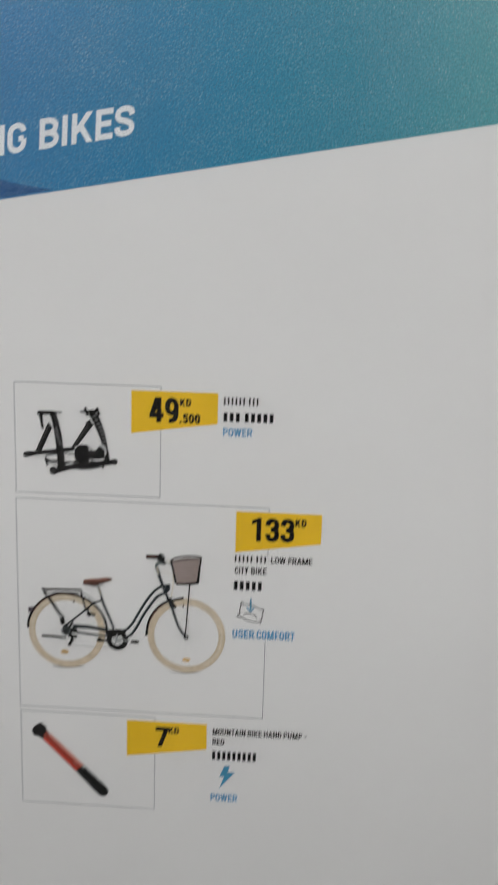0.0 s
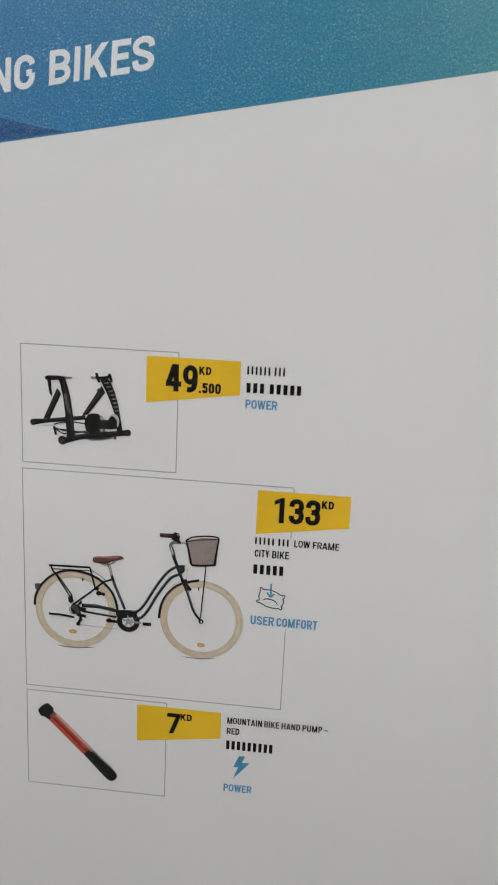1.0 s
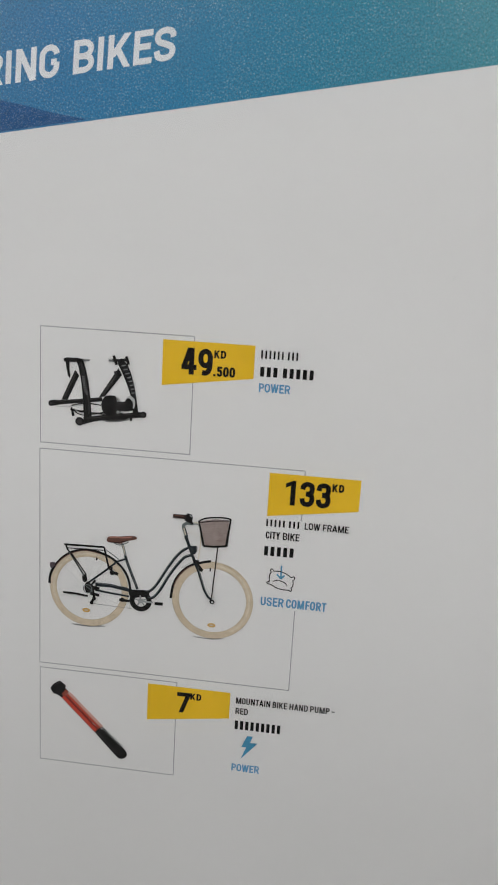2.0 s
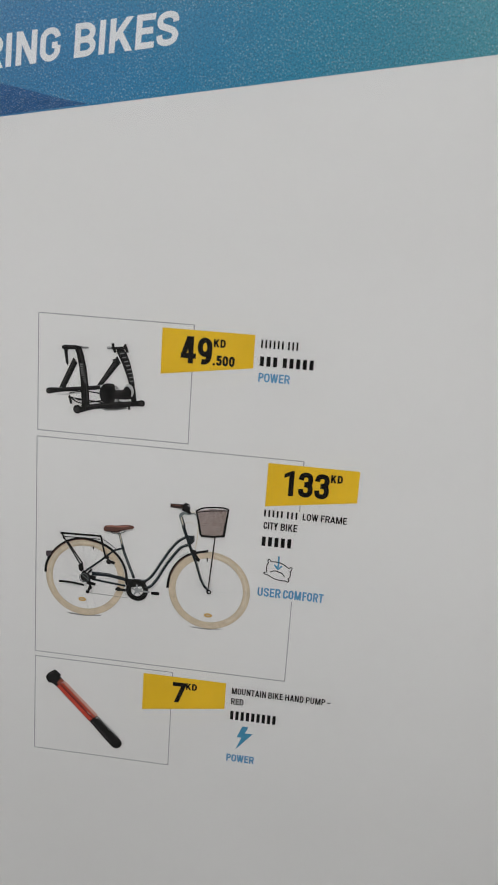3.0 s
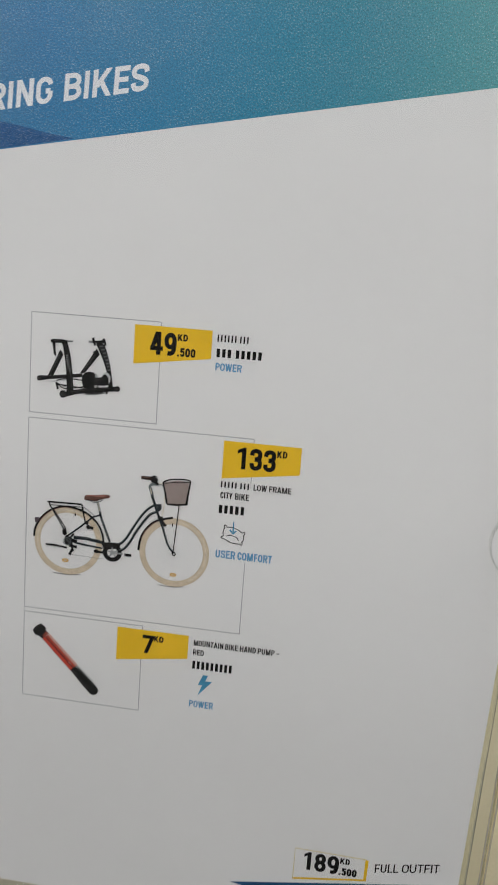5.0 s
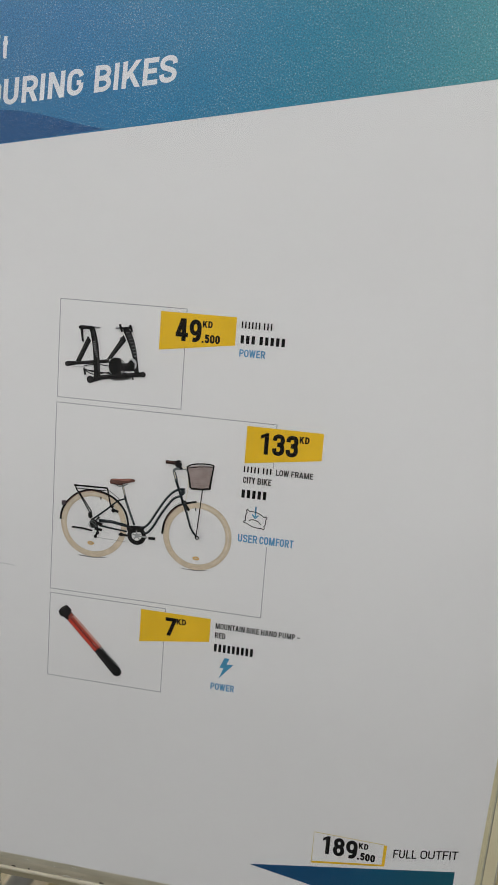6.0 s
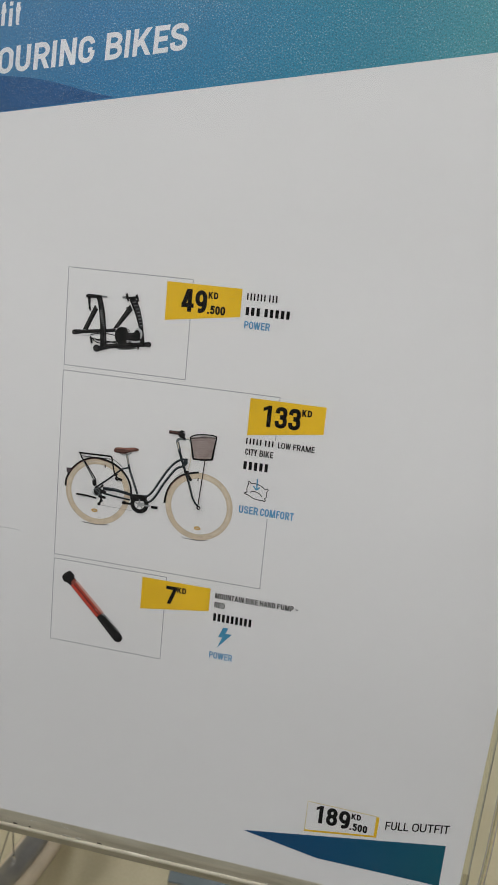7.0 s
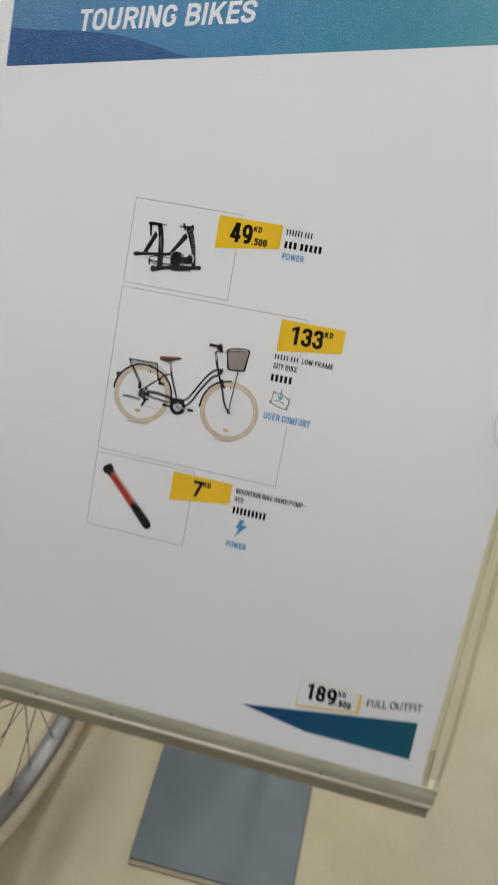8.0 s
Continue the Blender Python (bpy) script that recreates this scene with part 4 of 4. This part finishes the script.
def bicycle_picture():
    """The photograph of a low-frame city bike with cream tyres, in its printed tones."""
    upper = curved([(-17.4, -32.6), (-15.1, -31.9), (-12.8, -29.2), (-10.2, -24.6), (-7.2, -19.5), (-4.3, -15.6), (-1.6, -13.5), (0.1, -12.9)], 6)
    lower = curved([(-16.1, -35.2), (-13.7, -34.3), (-11.2, -30.9), (-8.6, -25.9), (-5.6, -21.1), (-2.7, -17.4), (0.7, -15.9)], 6)
    seat_tube, stay = [(-25.1, -19.0), (-24.2, -22.0), (-20.1, -31.8)], [(-36.5, -31.7), (-30.3, -31.6), (-22.5, -32.8)]
    bm = line(upper, 1.02, 6)
    stroke(bm, lower, 1.05, 6)
    stroke(bm, seat_tube, 1.0, 6)
    stroke(bm, stay, 1.6, 6, 1.3)
    stroke(bm, [(-36.5, -34.0), (-31.1, -34.6), (-23.2, -35.2)], 0.75, 6)
    stroke(bm, [(-24.6, -20.2), (-28.1, -21.5), (-33.1, -26.1), (-39.4, -31.4)], 0.75, 6)
    pic = part("bicycle_picture", bm, SLATE, poster, "printed picture of a dark low-frame city bike")
    bm = line([(x - 0.22, y + 0.22) for x, y in upper], 0.22, 7)
    stroke(bm, [(x - 0.24, y + 0.20) for x, y in lower], 0.22, 7)
    stroke(bm, [(-24.5, -21.2), (-20.5, -30.8)], 0.24, 7)
    stroke(bm, [(-35.2, -33.7), (-31.1, -34.2), (-24.0, -34.8)], 0.25, 7)
    stroke(bm, [(-35.9, -31.1), (-24.1, -31.6)], 0.2, 7)
    part("tube_shine", bm, TUBE_GREY, pic)
    rear, front = (-39.0, -33.7), (8.65, -33.4)
    (ra, fa) = [(-40.0, -42.7), (8.8, -43.4)]
    printed_wheel(pic, *rear, ra, 60)
    printed_wheel(pic, *front, fa, -60)
    part("ground_shadow", poly([(-46.2, -48.9), (-41.4, -49.0), (-33.4, -48.5), (-31.9, -48.7), (-39.0, -49.6), (-44.6, -49.4)], 1), MID_GREY, pic)
    part("ground_shadow", poly([(1.0, -48.7), (6.1, -48.9), (12.3, -48.4), (15.2, -48.4), (9.2, -49.3), (3.8, -49.2)], 1), MID_GREY, pic)
    bm = line(curved([(-54.6, -33.2), (-54.3, -29.7), (-52.5, -25.8), (-49.3, -22.0), (-45.3, -19.4), (-40.2, -18.1), (-34.4, -18.9), (-29.6, -21.0), (-25.7, -24.6), (-23.7, -28.5), (-22.9, -32.4)], 5), 0.95, 5)
    stroke(bm, curved([(7.4, -17.8), (4.2, -18.6), (0.5, -19.9), (-2.5, -22.1), (-5.1, -25.5), (-6.6, -29.3), (-7.2, -34.1)], 5), 0.95, 5)
    part("mudguard", bm, CHARCOAL, pic)
    for at in ([(-52.5, -26.1), (-49.3, -22.3), (-45.3, -19.8), (-40.2, -18.5), (-34.4, -19.3)], [(0.5, -20.2), (-2.5, -22.4), (-5.0, -25.7), (-6.3, -29.3)]):
        part("mudguard_shine", line(curved(at, 5), 0.25, 6), BROWN, pic)
    part("mudguard_stay", line([(-3.7, -21.6), (0.1, -19.0)], 0.25, 5), PALE_GREY, pic)
    part("tail_lamp", poly([(-54.5, -24.6), (-52.3, -24.3), (-52.6, -25.9), (-53.6, -27.0), (-54.4, -26.6)], 6), PLUM, pic)
    bm = line([(-49.0, -16.8), (-41.4, -16.6), (-33.3, -16.4)], 0.75, 6)
    stroke(bm, [(-48.3, -16.6), (-47.5, -19.1)], 0.6, 6)
    stroke(bm, [(-33.3, -16.5), (-32.6, -19.7), (-31.5, -24.1)], 0.7, 6)
    stroke(bm, [(-47.7, -18.1), (-33.6, -17.7)], 0.35, 6)
    stroke(bm, [(-47.5, -18.6), (-41.0, -28.6)], 0.55, 6)
    stroke(bm, [(-46.4, -19.5), (-40.1, -28.2)], 0.5, 6)
    rack = part("rear_rack", bm, CHARCOAL, pic)
    bm = line([(-47.4, -19.2), (-40.9, -28.9)], 0.2, 7)
    stroke(bm, [(-32.6, -17.4), (-29.7, -19.2), (-27.2, -21.0)], 0.3, 7)
    part("rack_shine", bm, TUBE_GREY, rack)
    top = curved([(-32.4, -13.4), (-31.9, -12.2), (-30.1, -11.7), (-27.0, -11.5), (-23.6, -10.9), (-21.1, -11.1), (-21.0, -12.0), (-23.5, -12.8), (-25.5, -13.4), (-27.0, -14.3), (-30.1, -14.3), (-31.9, -14.2), (-32.4, -13.4)], 5)[:-1]
    saddle = part("saddle", poly(top, 7), BROWN, pic, "brown leather saddle")
    part("saddle_shine", line(curved([(-31.3, -12.3), (-29.0, -11.9), (-26.3, -11.9), (-22.8, -11.3)], 4), 0.6, 8), ROSE, saddle)
    part("saddle_under", line(curved([(-31.3, -14.0), (-28.2, -14.0), (-24.3, -12.9)], 4), 0.4, 8), DARK_BROWN, saddle)
    bm = line([(-26.5, -14.3), (-25.7, -16.6), (-25.0, -19.5)], 0.95, 5)
    stroke(bm, curved([(-29.7, -14.3), (-27.8, -14.9), (-25.5, -14.3), (-23.9, -13.3)], 4), 0.35, 6)
    part("seat_post", bm, TUBE_GREY, pic)
    part("post_shine", line([(-26.2, -14.8), (-25.2, -18.5)], 0.3, 6), PALE_CREAM, pic)
    bm = poly([(-41.8, -28.9), (-40.2, -27.7), (-39.6, -30.4), (-40.6, -31.4), (-41.5, -30.8)], 7)
    disc(bm, rear[0] + 0.2, rear[1] + 0.1, 2.0, 5)
    stroke(bm, [(-40.2, -31.5), (-37.4, -33.1), (-34.9, -33.5)], 1.6, 7)
    stroke(bm, [(-39.2, -33.7), (-36.5, -30.0)], 0.8, 7)
    stroke(bm, [(-38.4, -35.6), (-34.9, -36.0)], 1.2, 7)
    stroke(bm, [(-37.3, -34.7), (-36.9, -37.2), (-37.9, -39.3)], 1.0, 7)
    part("derailleur", bm, CHARCOAL, pic)
    for x, y in [(-36.9, -37.5), (-37.9, -39.3)]:
        part("jockey_wheel", disc(bmesh.new(), x, y, 0.75, 8, 12), CHARCOAL, pic)
    bm = bmesh.new()
    ring(bm, rear[0] - 0.5, rear[1] - 0.1, 1.5, 1.8, 8, 26)
    stroke(bm, [(-40.2, -32.7), (-37.4, -34.7)], 0.3, 8)
    stroke(bm, [(-37.8, -31.9), (-36.5, -30.9)], 0.3, 8)
    part("hub_shine", bm, TUBE_GREY, pic)
    part("chain", line([(-37.4, -39.7), (-22.4, -40.1)], 0.16, 4), MID_GREY, pic)
    part("kickstand", line([(-49.2, -36.2), (-44.6, -36.2), (-39.4, -36.8)], 0.85, 7), CHARCOAL, pic)
    part("stand_shine", line([(-47.4, -36.8), (-41.4, -37.0)], 0.25, 8), PALE_GREY, pic)
    bm = ring(bmesh.new(), -18.75, -36.45, 2.35, 4.3, 7, 40)
    flat(bm, [(-23.6, -32.4), (-17.8, -31.9), (-15.0, -32.2), (-16.2, -34.5), (-22.4, -35.8), (-23.4, -34.4)], 6)
    guard = part("chain_guard", bm, CHARCOAL, pic)
    bm = bmesh.new()
    for k in range(5):
        a = k * math.tau / 5 + 0.4
        stroke(bm, [(-18.75, -36.45), (-18.75 + 2.3 * math.cos(a), -36.45 + 2.3 * math.sin(a))], 0.55, 7)
    disc(bm, -18.75, -36.45, 1.0, 8, 18)
    stroke(bm, [(-18.7, -36.6), (-13.9, -36.6)], 0.7, 8)
    crank = part("crank", bm, SILVER, guard)
    bm = line([(-13.3, -36.9), (-10.1, -36.8)], 1.25, 9)
    stroke(bm, [(-27.1, -36.9), (-23.0, -37.0)], 1.0, 8)
    disc(bm, *[(-25.9, -36.8)][0], 0.9, 8, 12)
    part("pedal", bm, CHARCOAL, guard)
    bm = line([(-2.5, -8.8), (-1.1, -12.3), (1.0, -17.7), (3.3, -23.1), (5.4, -29.4), (6.9, -31.9), (8.5, -33.4)], 1.2, 8, 0.8)
    fork = part("fork", bm, SLATE, pic)
    part("fork_shine", line([(2.8, -21.1), (5.2, -28.0), (6.7, -31.1)], 0.28, 9), TUBE_GREY, fork)
    hub = part("hub", disc(bmesh.new(), *[(8.6, -33.8)][0], 0.95, 9, 20), CHARCOAL, pic)
    part("axle_nut", disc(bmesh.new(), *[(8.7, -33.9)][0], 0.42, 10, 12), PALE_GREY, hub)
    bm = line(curved([(-2.0, -9.4), (-3.0, -6.9), (-3.5, -5.0), (-2.2, -3.9), (0.3, -3.9)], 5), 1.15, 8)
    stroke(bm, curved([(0.3, -3.9), (1.8, -3.9), (2.6, -5.2)], 4), 0.35, 8)
    stem = part("stem", bm, TUBE_GREY, pic)
    part("stem_shine", line([(-3.3, -5.7), (-2.5, -8.4)], 0.4, 9), PALE_CREAM, stem)
    part("stem_shade", line([(-2.8, -5.5), (-1.7, -8.8)], 0.3, 9), SLATE, stem)
    grip = part("handlebar_grip", line([(-7.5, -1.5), (-4.7, -1.5), (-2.8, -1.5)], 1.5, 9, 1.7), DARK_BROWN, pic)
    part("grip_shine", line([(-7.1, -1.2), (-3.5, -1.2)], 0.3, 10), BROWN, grip)
    bm = disc(bmesh.new(), *[(-1.6, -1.7)][0], 1.55, 9, 20)
    stroke(bm, [(-2.3, -0.3), (-0.5, -0.8)], 0.8, 9)
    stroke(bm, [(-1.5, -2.1), (-0.1, -4.0)], 1.1, 9)
    stroke(bm, [(-3.1, -2.6), (-1.0, -3.3)], 0.7, 9)
    shifter = part("shifter", bm, CHARCOAL, pic)
    part("bell_shine", line([(-1.2, -0.8), (-0.3, -1.2)], 0.4, 10), PALE_GREY, shifter)
    bm = line(curved([(0.3, -3.2), (2.6, -4.0), (3.1, -7.5), (3.1, -13.1), (2.5, -17.5)], 6), 0.28, 5)
    stroke(bm, curved([(-2.0, -8.0), (0.1, -7.3), (2.0, -8.4)], 5), 0.2, 5)
    part("brake_cable", bm, PALE_CREAM, pic)
    lamp_print = part("head_lamp", poly([(-0.1, -12.5), (2.0, -12.3), (2.1, -14.4), (1.2, -15.7), (0.5, -15.6)], 7), SLATE, pic)
    part("lamp_lens", line([(1.9, -12.6), (2.0, -14.3)], 0.4, 8), MID_GREY, lamp_print)
    part("basket_stay", line([(9.7, -11.9), (9.0, -22.6), (8.3, -32.6)], 0.42, 9), CHARCOAL, pic)
    bm = line([(1.0, -18.1), (2.6, -19.5), (4.4, -21.8)], 0.9, 9)
    stroke(bm, [(2.8, -21.0), (4.5, -21.8)], 1.2, 9)
    stroke(bm, [(0.6, -18.4), (2.9, -18.2)], 1.0, 9)
    part("brake", bm, CHARCOAL, pic)
    bm = line([(-31.8, -24.2), (-30.0, -24.8)], 1.4, 9)
    disc(bm, *[(-30.0, -26.2)][0], 1.0, 9, 14)
    stroke(bm, [(-29.2, -26.1), (-27.7, -26.7)], 1.2, 9)
    part("brake", bm, CHARCOAL, pic)
    for a in [(-36.1, -20.8), (-36.1, -22.0)], [(7.3, -20.4), (7.3, -21.8)]:
        part("valve", line(a, 0.5, 6), CHARCOAL, pic)
    basket = part("basket", poly([(2.4, -2.7), (8.2, -1.3), (13.5, -1.3), (12.7, -11.3), (4.8, -12.0)], 5), BASKET, pic, "grey-brown front basket")
    mesh = bmesh.new()
    for k in range(1, 22):
        f = k / 22
        (ax, ay), (bx, by), (cx, cy), (ex, ey) = [(2.4, -2.7), (13.5, -1.3), (12.7, -11.3), (4.8, -12.0)]
        stroke(mesh, [(ax + (bx - ax) * f, ay + (by - ay) * f), (ex + (cx - ex) * f, ey + (cy - ey) * f)], 0.06, 6)
        if k % 2:
            stroke(mesh, [(ax + (ex - ax) * f, ay + (ey - ay) * f), (bx + (cx - bx) * f, by + (cy - by) * f)], 0.05, 6)
    part("basket_mesh", mesh, BROWN, basket)
    bm = line([(2.2, -2.6), (3.2, -6.7), (4.3, -11.9)], 0.6, 7, 0.9)
    stroke(bm, [(4.3, -12.1), (8.6, -12.0), (12.9, -11.3)], 0.8, 7)
    stroke(bm, [(12.8, -11.5), (13.3, -6.7), (14.0, -1.0)], 1.0, 7, 0.6)
    stroke(bm, curved([(2.0, -2.8), (4.4, -1.4), (8.1, -0.7), (11.9, -0.5), (14.1, -0.9)], 5), 0.55, 7)
    stroke(bm, [(2.3, -3.2), (7.4, -2.1), (13.8, -1.4)], 0.35, 7)
    part("basket_rim", bm, CHARCOAL, basket)
    return pic


def pump_picture():
    """The photograph of a red hand pump, in its printed tones."""
    left, right, lower_left, lower_right = [(-49.7, -81.0), (-46.1, -78.4), (-36.0, -94.6), (-32.4, -91.6)]

    def strip(f0, f1):
        def mid(a, b, f):
            return (a[0] + (b[0] - a[0]) * f, a[1] + (b[1] - a[1]) * f)
        return [mid(left, right, f0), mid(lower_left, lower_right, f0), mid(lower_left, lower_right, f1), mid(left, right, f1)]

    body = part("pump_picture", poly(strip(0, 1), 2), RED, poster, "printed picture of a red and black hand pump")
    tones = ((0.0, 0.05, DARK_RED), (0.34, 0.50, DARK_RED), (0.50, 0.58, RED_BROWN), (0.70, 0.78, ROSE), (0.78, 1.0, PINK))
    for f0, f1, ink in tones:
        part("body_tone", poly(strip(f0, f1), 3), ink, body)
    part("body_print", line([(-36.9, -90.6), (-35.5, -91.7)], 0.3, 4), PINK, body)
    grip = part("grip", poly([(-35.9, -94.5), (-34.1, -92.7), (-32.7, -91.8), (-28.8, -95.7), (-25.0, -99.2), (-23.0, -101.2), (-22.4, -102.9), (-23.3, -104.6), (-24.9, -105.2), (-26.2, -104.8), (-29.2, -101.8), (-33.0, -97.7)], 4), CHARCOAL, body)
    ribs = bmesh.new()
    (ax, ay), (bx, by) = [(-32.0, -92.6), (-24.1, -99.9)]
    for k in range(17):
        f = k / 16
        x, y = ax + (bx - ax) * f, ay + (by - ay) * f
        stroke(ribs, [(x - 0.55, y - 0.5), (x + 0.35, y + 0.5)], 0.3, 5)
    part("ribs", ribs, MID_GREY, grip)
    part("grip_shine", line([(-33.3, -92.9), (-32.4, -92.3)], 0.5, 5), PALE_GREY, grip)
    part("grip_shade", line([(-34.7, -94.6), (-26.9, -102.6)], 0.7, 5), SOFT_BLACK, grip)
    head = part("pump_head", poly([(-54.1, -77.5), (-53.0, -75.7), (-51.6, -74.6), (-50.2, -73.8), (-47.6, -75.8), (-48.2, -76.7), (-46.4, -78.3), (-49.6, -81.1), (-51.5, -79.8), (-52.9, -79.8)], 4), CHARCOAL, body)
    part("head_fade", poly([(-47.9, -77.3), (-46.4, -78.3), (-48.7, -80.2), (-49.5, -79.6)], 5), RED_BROWN, head)
    part("head_shine", line([(-52.7, -76.2), (-50.4, -74.6)], 0.5, 5), SOFT_BLACK, head)
    return body


trainer_picture()
bicycle_picture()
pump_picture()

# ---------------------------------------------------------------- small marks on the sheet
marks = ((73.6, 14.9, 0.9, 0.22), (23.0, -117.9, 0.55, 0.5), (84.0, 89.7, 0.3, 0.3), (67.7, 113.1, 0.3, 0.3), (46.0, 30.0, 0.25, 0.2),
         (66.0, -38.0, 0.3, 0.25), (-20.0, 88.0, 0.25, 0.25), (120.0, -35.0, 0.45, 0.35), (52.0, -52.0, 0.25, 0.25), (104.0, 60.0, 0.3, 0.2))
for x, y, w, h in marks:
    part("speck", disc(bmesh.new(), x, y, w, 2, 9, h), PALE_GREY if w > 0.4 else SILVER, poster)
rng = random.Random(5)
for k in range(34):
    w = rng.uniform(0.10, 0.24)
    part("speck", disc(bmesh.new(), rng.uniform(-95, 135), rng.uniform(-165, 110), w, 2, 7, w * rng.uniform(0.5, 1.0)), rng.choice((PALE_GREY, SILVER, SILVER)), poster)
part("crease", line(curved([(-96, -57.2), (-88, -58.2), (-80, -58.0), (-76, -58.6)], 4), 0.3, 1), PALE_GREY, poster)

# ---------------------------------------------------------------- bicycle beside the stand
def wheel_parts(parent, axle):
    """A spoked wheel: tan tyre, alloy rim, spokes crossing to the hub, nipples and an amber reflector."""
    R, w = 0.340, 0.033
    turn = pose(0, 0, 0, 90, 0, 0)
    wheel = part("tyre", lathe_ring([(R - 0.019 + 0.019 * math.cos(radians(a)), w * math.sin(radians(a))) for a in range(0, 360, 24)]), TYRE, parent, "tan rubber tyre", True)
    wheel.matrix_basis = Matrix.Translation(axle) @ turn
    i = R - 0.037
    rim = part("rim", lathe_ring([(i, 0.0165), (i - 0.004, 0.0175), (i - 0.008, 0.0165), (i - 0.012, 0.0130), (i - 0.0145, 0.0), (i - 0.012, -0.0130),
                                  (i - 0.008, -0.0165), (i - 0.004, -0.0175), (i, -0.0165)]), ALLOY, wheel, "grey alloy rim", True)
    hub = bmesh.new()
    tube(hub, (0, 0, -0.036), (0, 0, 0.036), 0.013, sides=20)
    for z in (-0.028, 0.028):
        tube(hub, (0, 0, z - 0.0015), (0, 0, z + 0.0015), 0.045, sides=24)
    tube(hub, (0, 0, -0.052), (0, 0, 0.052), 0.005, sides=10)
    part("hub", hub, ALLOY, wheel)
    spoke = bmesh.new()
    for k in range(28):
        a, side = k * math.tau / 28 + SPOKE_TURN, 1 if k % 2 else -1
        b = a + (1.4 if ((k + 1) // 2) % 2 else -0.5)
        end = Vector(((i - 0.0140) * math.cos(a), (i - 0.0140) * math.sin(a), 0.0015 * side))
        start = Vector((0.042 * math.cos(b), 0.042 * math.sin(b), 0.028 * side))
        tube(spoke, start, end, 0.00095, sides=6)
        way = (start - end).normalized()
        part("nipple", tube(bmesh.new(), end, end + way * 0.013, 0.0023, 0.0019, sides=8), CHROME, rim)
    part("spokes", spoke, SPOKE, wheel)
    a = REFLECTOR_AT
    refl = cube(-0.035, 0.035, -0.014, 0.014, -0.006, 0.006, 0.003)
    glass = part("reflector", refl, AMBER_PLASTIC, wheel, "amber spoke reflector")
    glass.matrix_basis = Matrix.Translation((0.097 * math.cos(a), 0.097 * math.sin(a), 0.0)) @ Matrix.Rotation(a + math.pi / 2, 4, "Z")
    return wheel


SPOKE_TURN, REFLECTOR_AT = radians(-129.0), radians(-169.0)


def bicycle():
    # local x runs from the front axle back along the bicycle, local y across it
    ob = thing("bicycle", WHEEL_PLACE, "dark city bicycle with tan tyres parked on the shop floor", "bicycle")
    wheel_parts(ob, Vector((0, 0, 0.34)))
    wheel_parts(ob, Vector((1.08, 0, 0.34)))
    head_low, head_top, bottom, seat = (0.26, 0, 0.66), (0.31, 0, 0.82), (0.64, 0, 0.29), (0.82, 0, 0.78)
    fr = bmesh.new()
    tube(fr, head_low, head_top, 0.019)
    tube(fr, (0.27, 0, 0.68), bottom, 0.017)
    tube(fr, (0.30, 0, 0.78), (0.70, 0, 0.46), 0.014)
    tube(fr, bottom, seat, 0.016)
    for s in (-1, 1):
        tube(fr, bottom, (1.08, 0.062 * s, 0.34), 0.010)
        tube(fr, (0.79, 0, 0.70), (1.08, 0.062 * s, 0.34), 0.008)
    part("bicycle_frame", fr, BIKE_PAINT, ob, smooth=True)
    fork = bmesh.new()
    for s in (-1, 1):
        tube(fork, (0.0, 0.056 * s, 0.34), (0.22, 0.050 * s, 0.60), 0.009, 0.012)
    tube(fork, (0.22, -0.058, 0.60), (0.22, 0.058, 0.60), 0.013)
    tube(fork, (0.22, 0, 0.60), head_low, 0.015)
    part("fork", fork, BIKE_PAINT, ob, smooth=True)
    part("handlebar", swept(curved([(0.52, -0.29, 1.00), (0.42, -0.27, 1.04), (0.35, -0.12, 1.05), (0.33, 0, 1.03), (0.35, 0.12, 1.05), (0.42, 0.27, 1.04), (0.52, 0.29, 1.00)], 5), 0.011), ALLOY, ob, smooth=True)
    part("stem", tube(bmesh.new(), head_top, (0.33, 0, 1.03), 0.012), ALLOY, ob, smooth=True)
    for s in (-1, 1):
        part("grip", tube(bmesh.new(), (0.46, 0.282 * s, 1.022), (0.56, 0.298 * s, 0.985), 0.016), RUBBER, ob, smooth=True)
    part("seat_post", tube(bmesh.new(), (0.81, 0, 0.76), (0.86, 0, 0.90), 0.013), ALLOY, ob, smooth=True)
    sad = bmesh.new()
    bmesh.ops.create_uvsphere(sad, u_segments=20, v_segments=10, radius=1, matrix=pose(0.88, 0, 0.925) @ Matrix.Diagonal((0.13, 0.08, 0.032, 1)))
    for v in sad.verts:
        f = (v.co.x - 0.75) / 0.26
        v.co.y *= 0.35 + 0.65 * max(0.0, min(1.0, f))
    part("saddle", sad, RUBBER, ob, smooth=True)
    crank = bmesh.new()
    tube(crank, (0.64, -0.06, 0.29), (0.64, 0.06, 0.29), 0.02)
    tube(crank, (0.64, 0.045, 0.29), (0.64, 0.050, 0.29), 0.085, sides=32)
    tube(crank, (0.64, 0.06, 0.29), (0.76, 0.07, 0.18), 0.009)
    tube(crank, (0.64, -0.06, 0.29), (0.52, -0.07, 0.40), 0.009)
    part("crankset", crank, ALLOY, ob)
    for s, x, z in ((1, 0.76, 0.18), (-1, 0.52, 0.40)):
        part("pedal", cube(x - 0.045, x + 0.045, min(0.08 * s, 0.17 * s), max(0.08 * s, 0.17 * s), z - 0.011, z + 0.011, 0.004), RUBBER, ob)
    part("kickstand", tube(bmesh.new(), (0.70, -0.03, 0.28), (0.78, -0.16, 0.004), 0.008), ALLOY, ob, smooth=True)
    return ob


WHEEL_PLACE = pose(-0.370, 0.141, 0, 0, 0, 81.5)
bicycle()
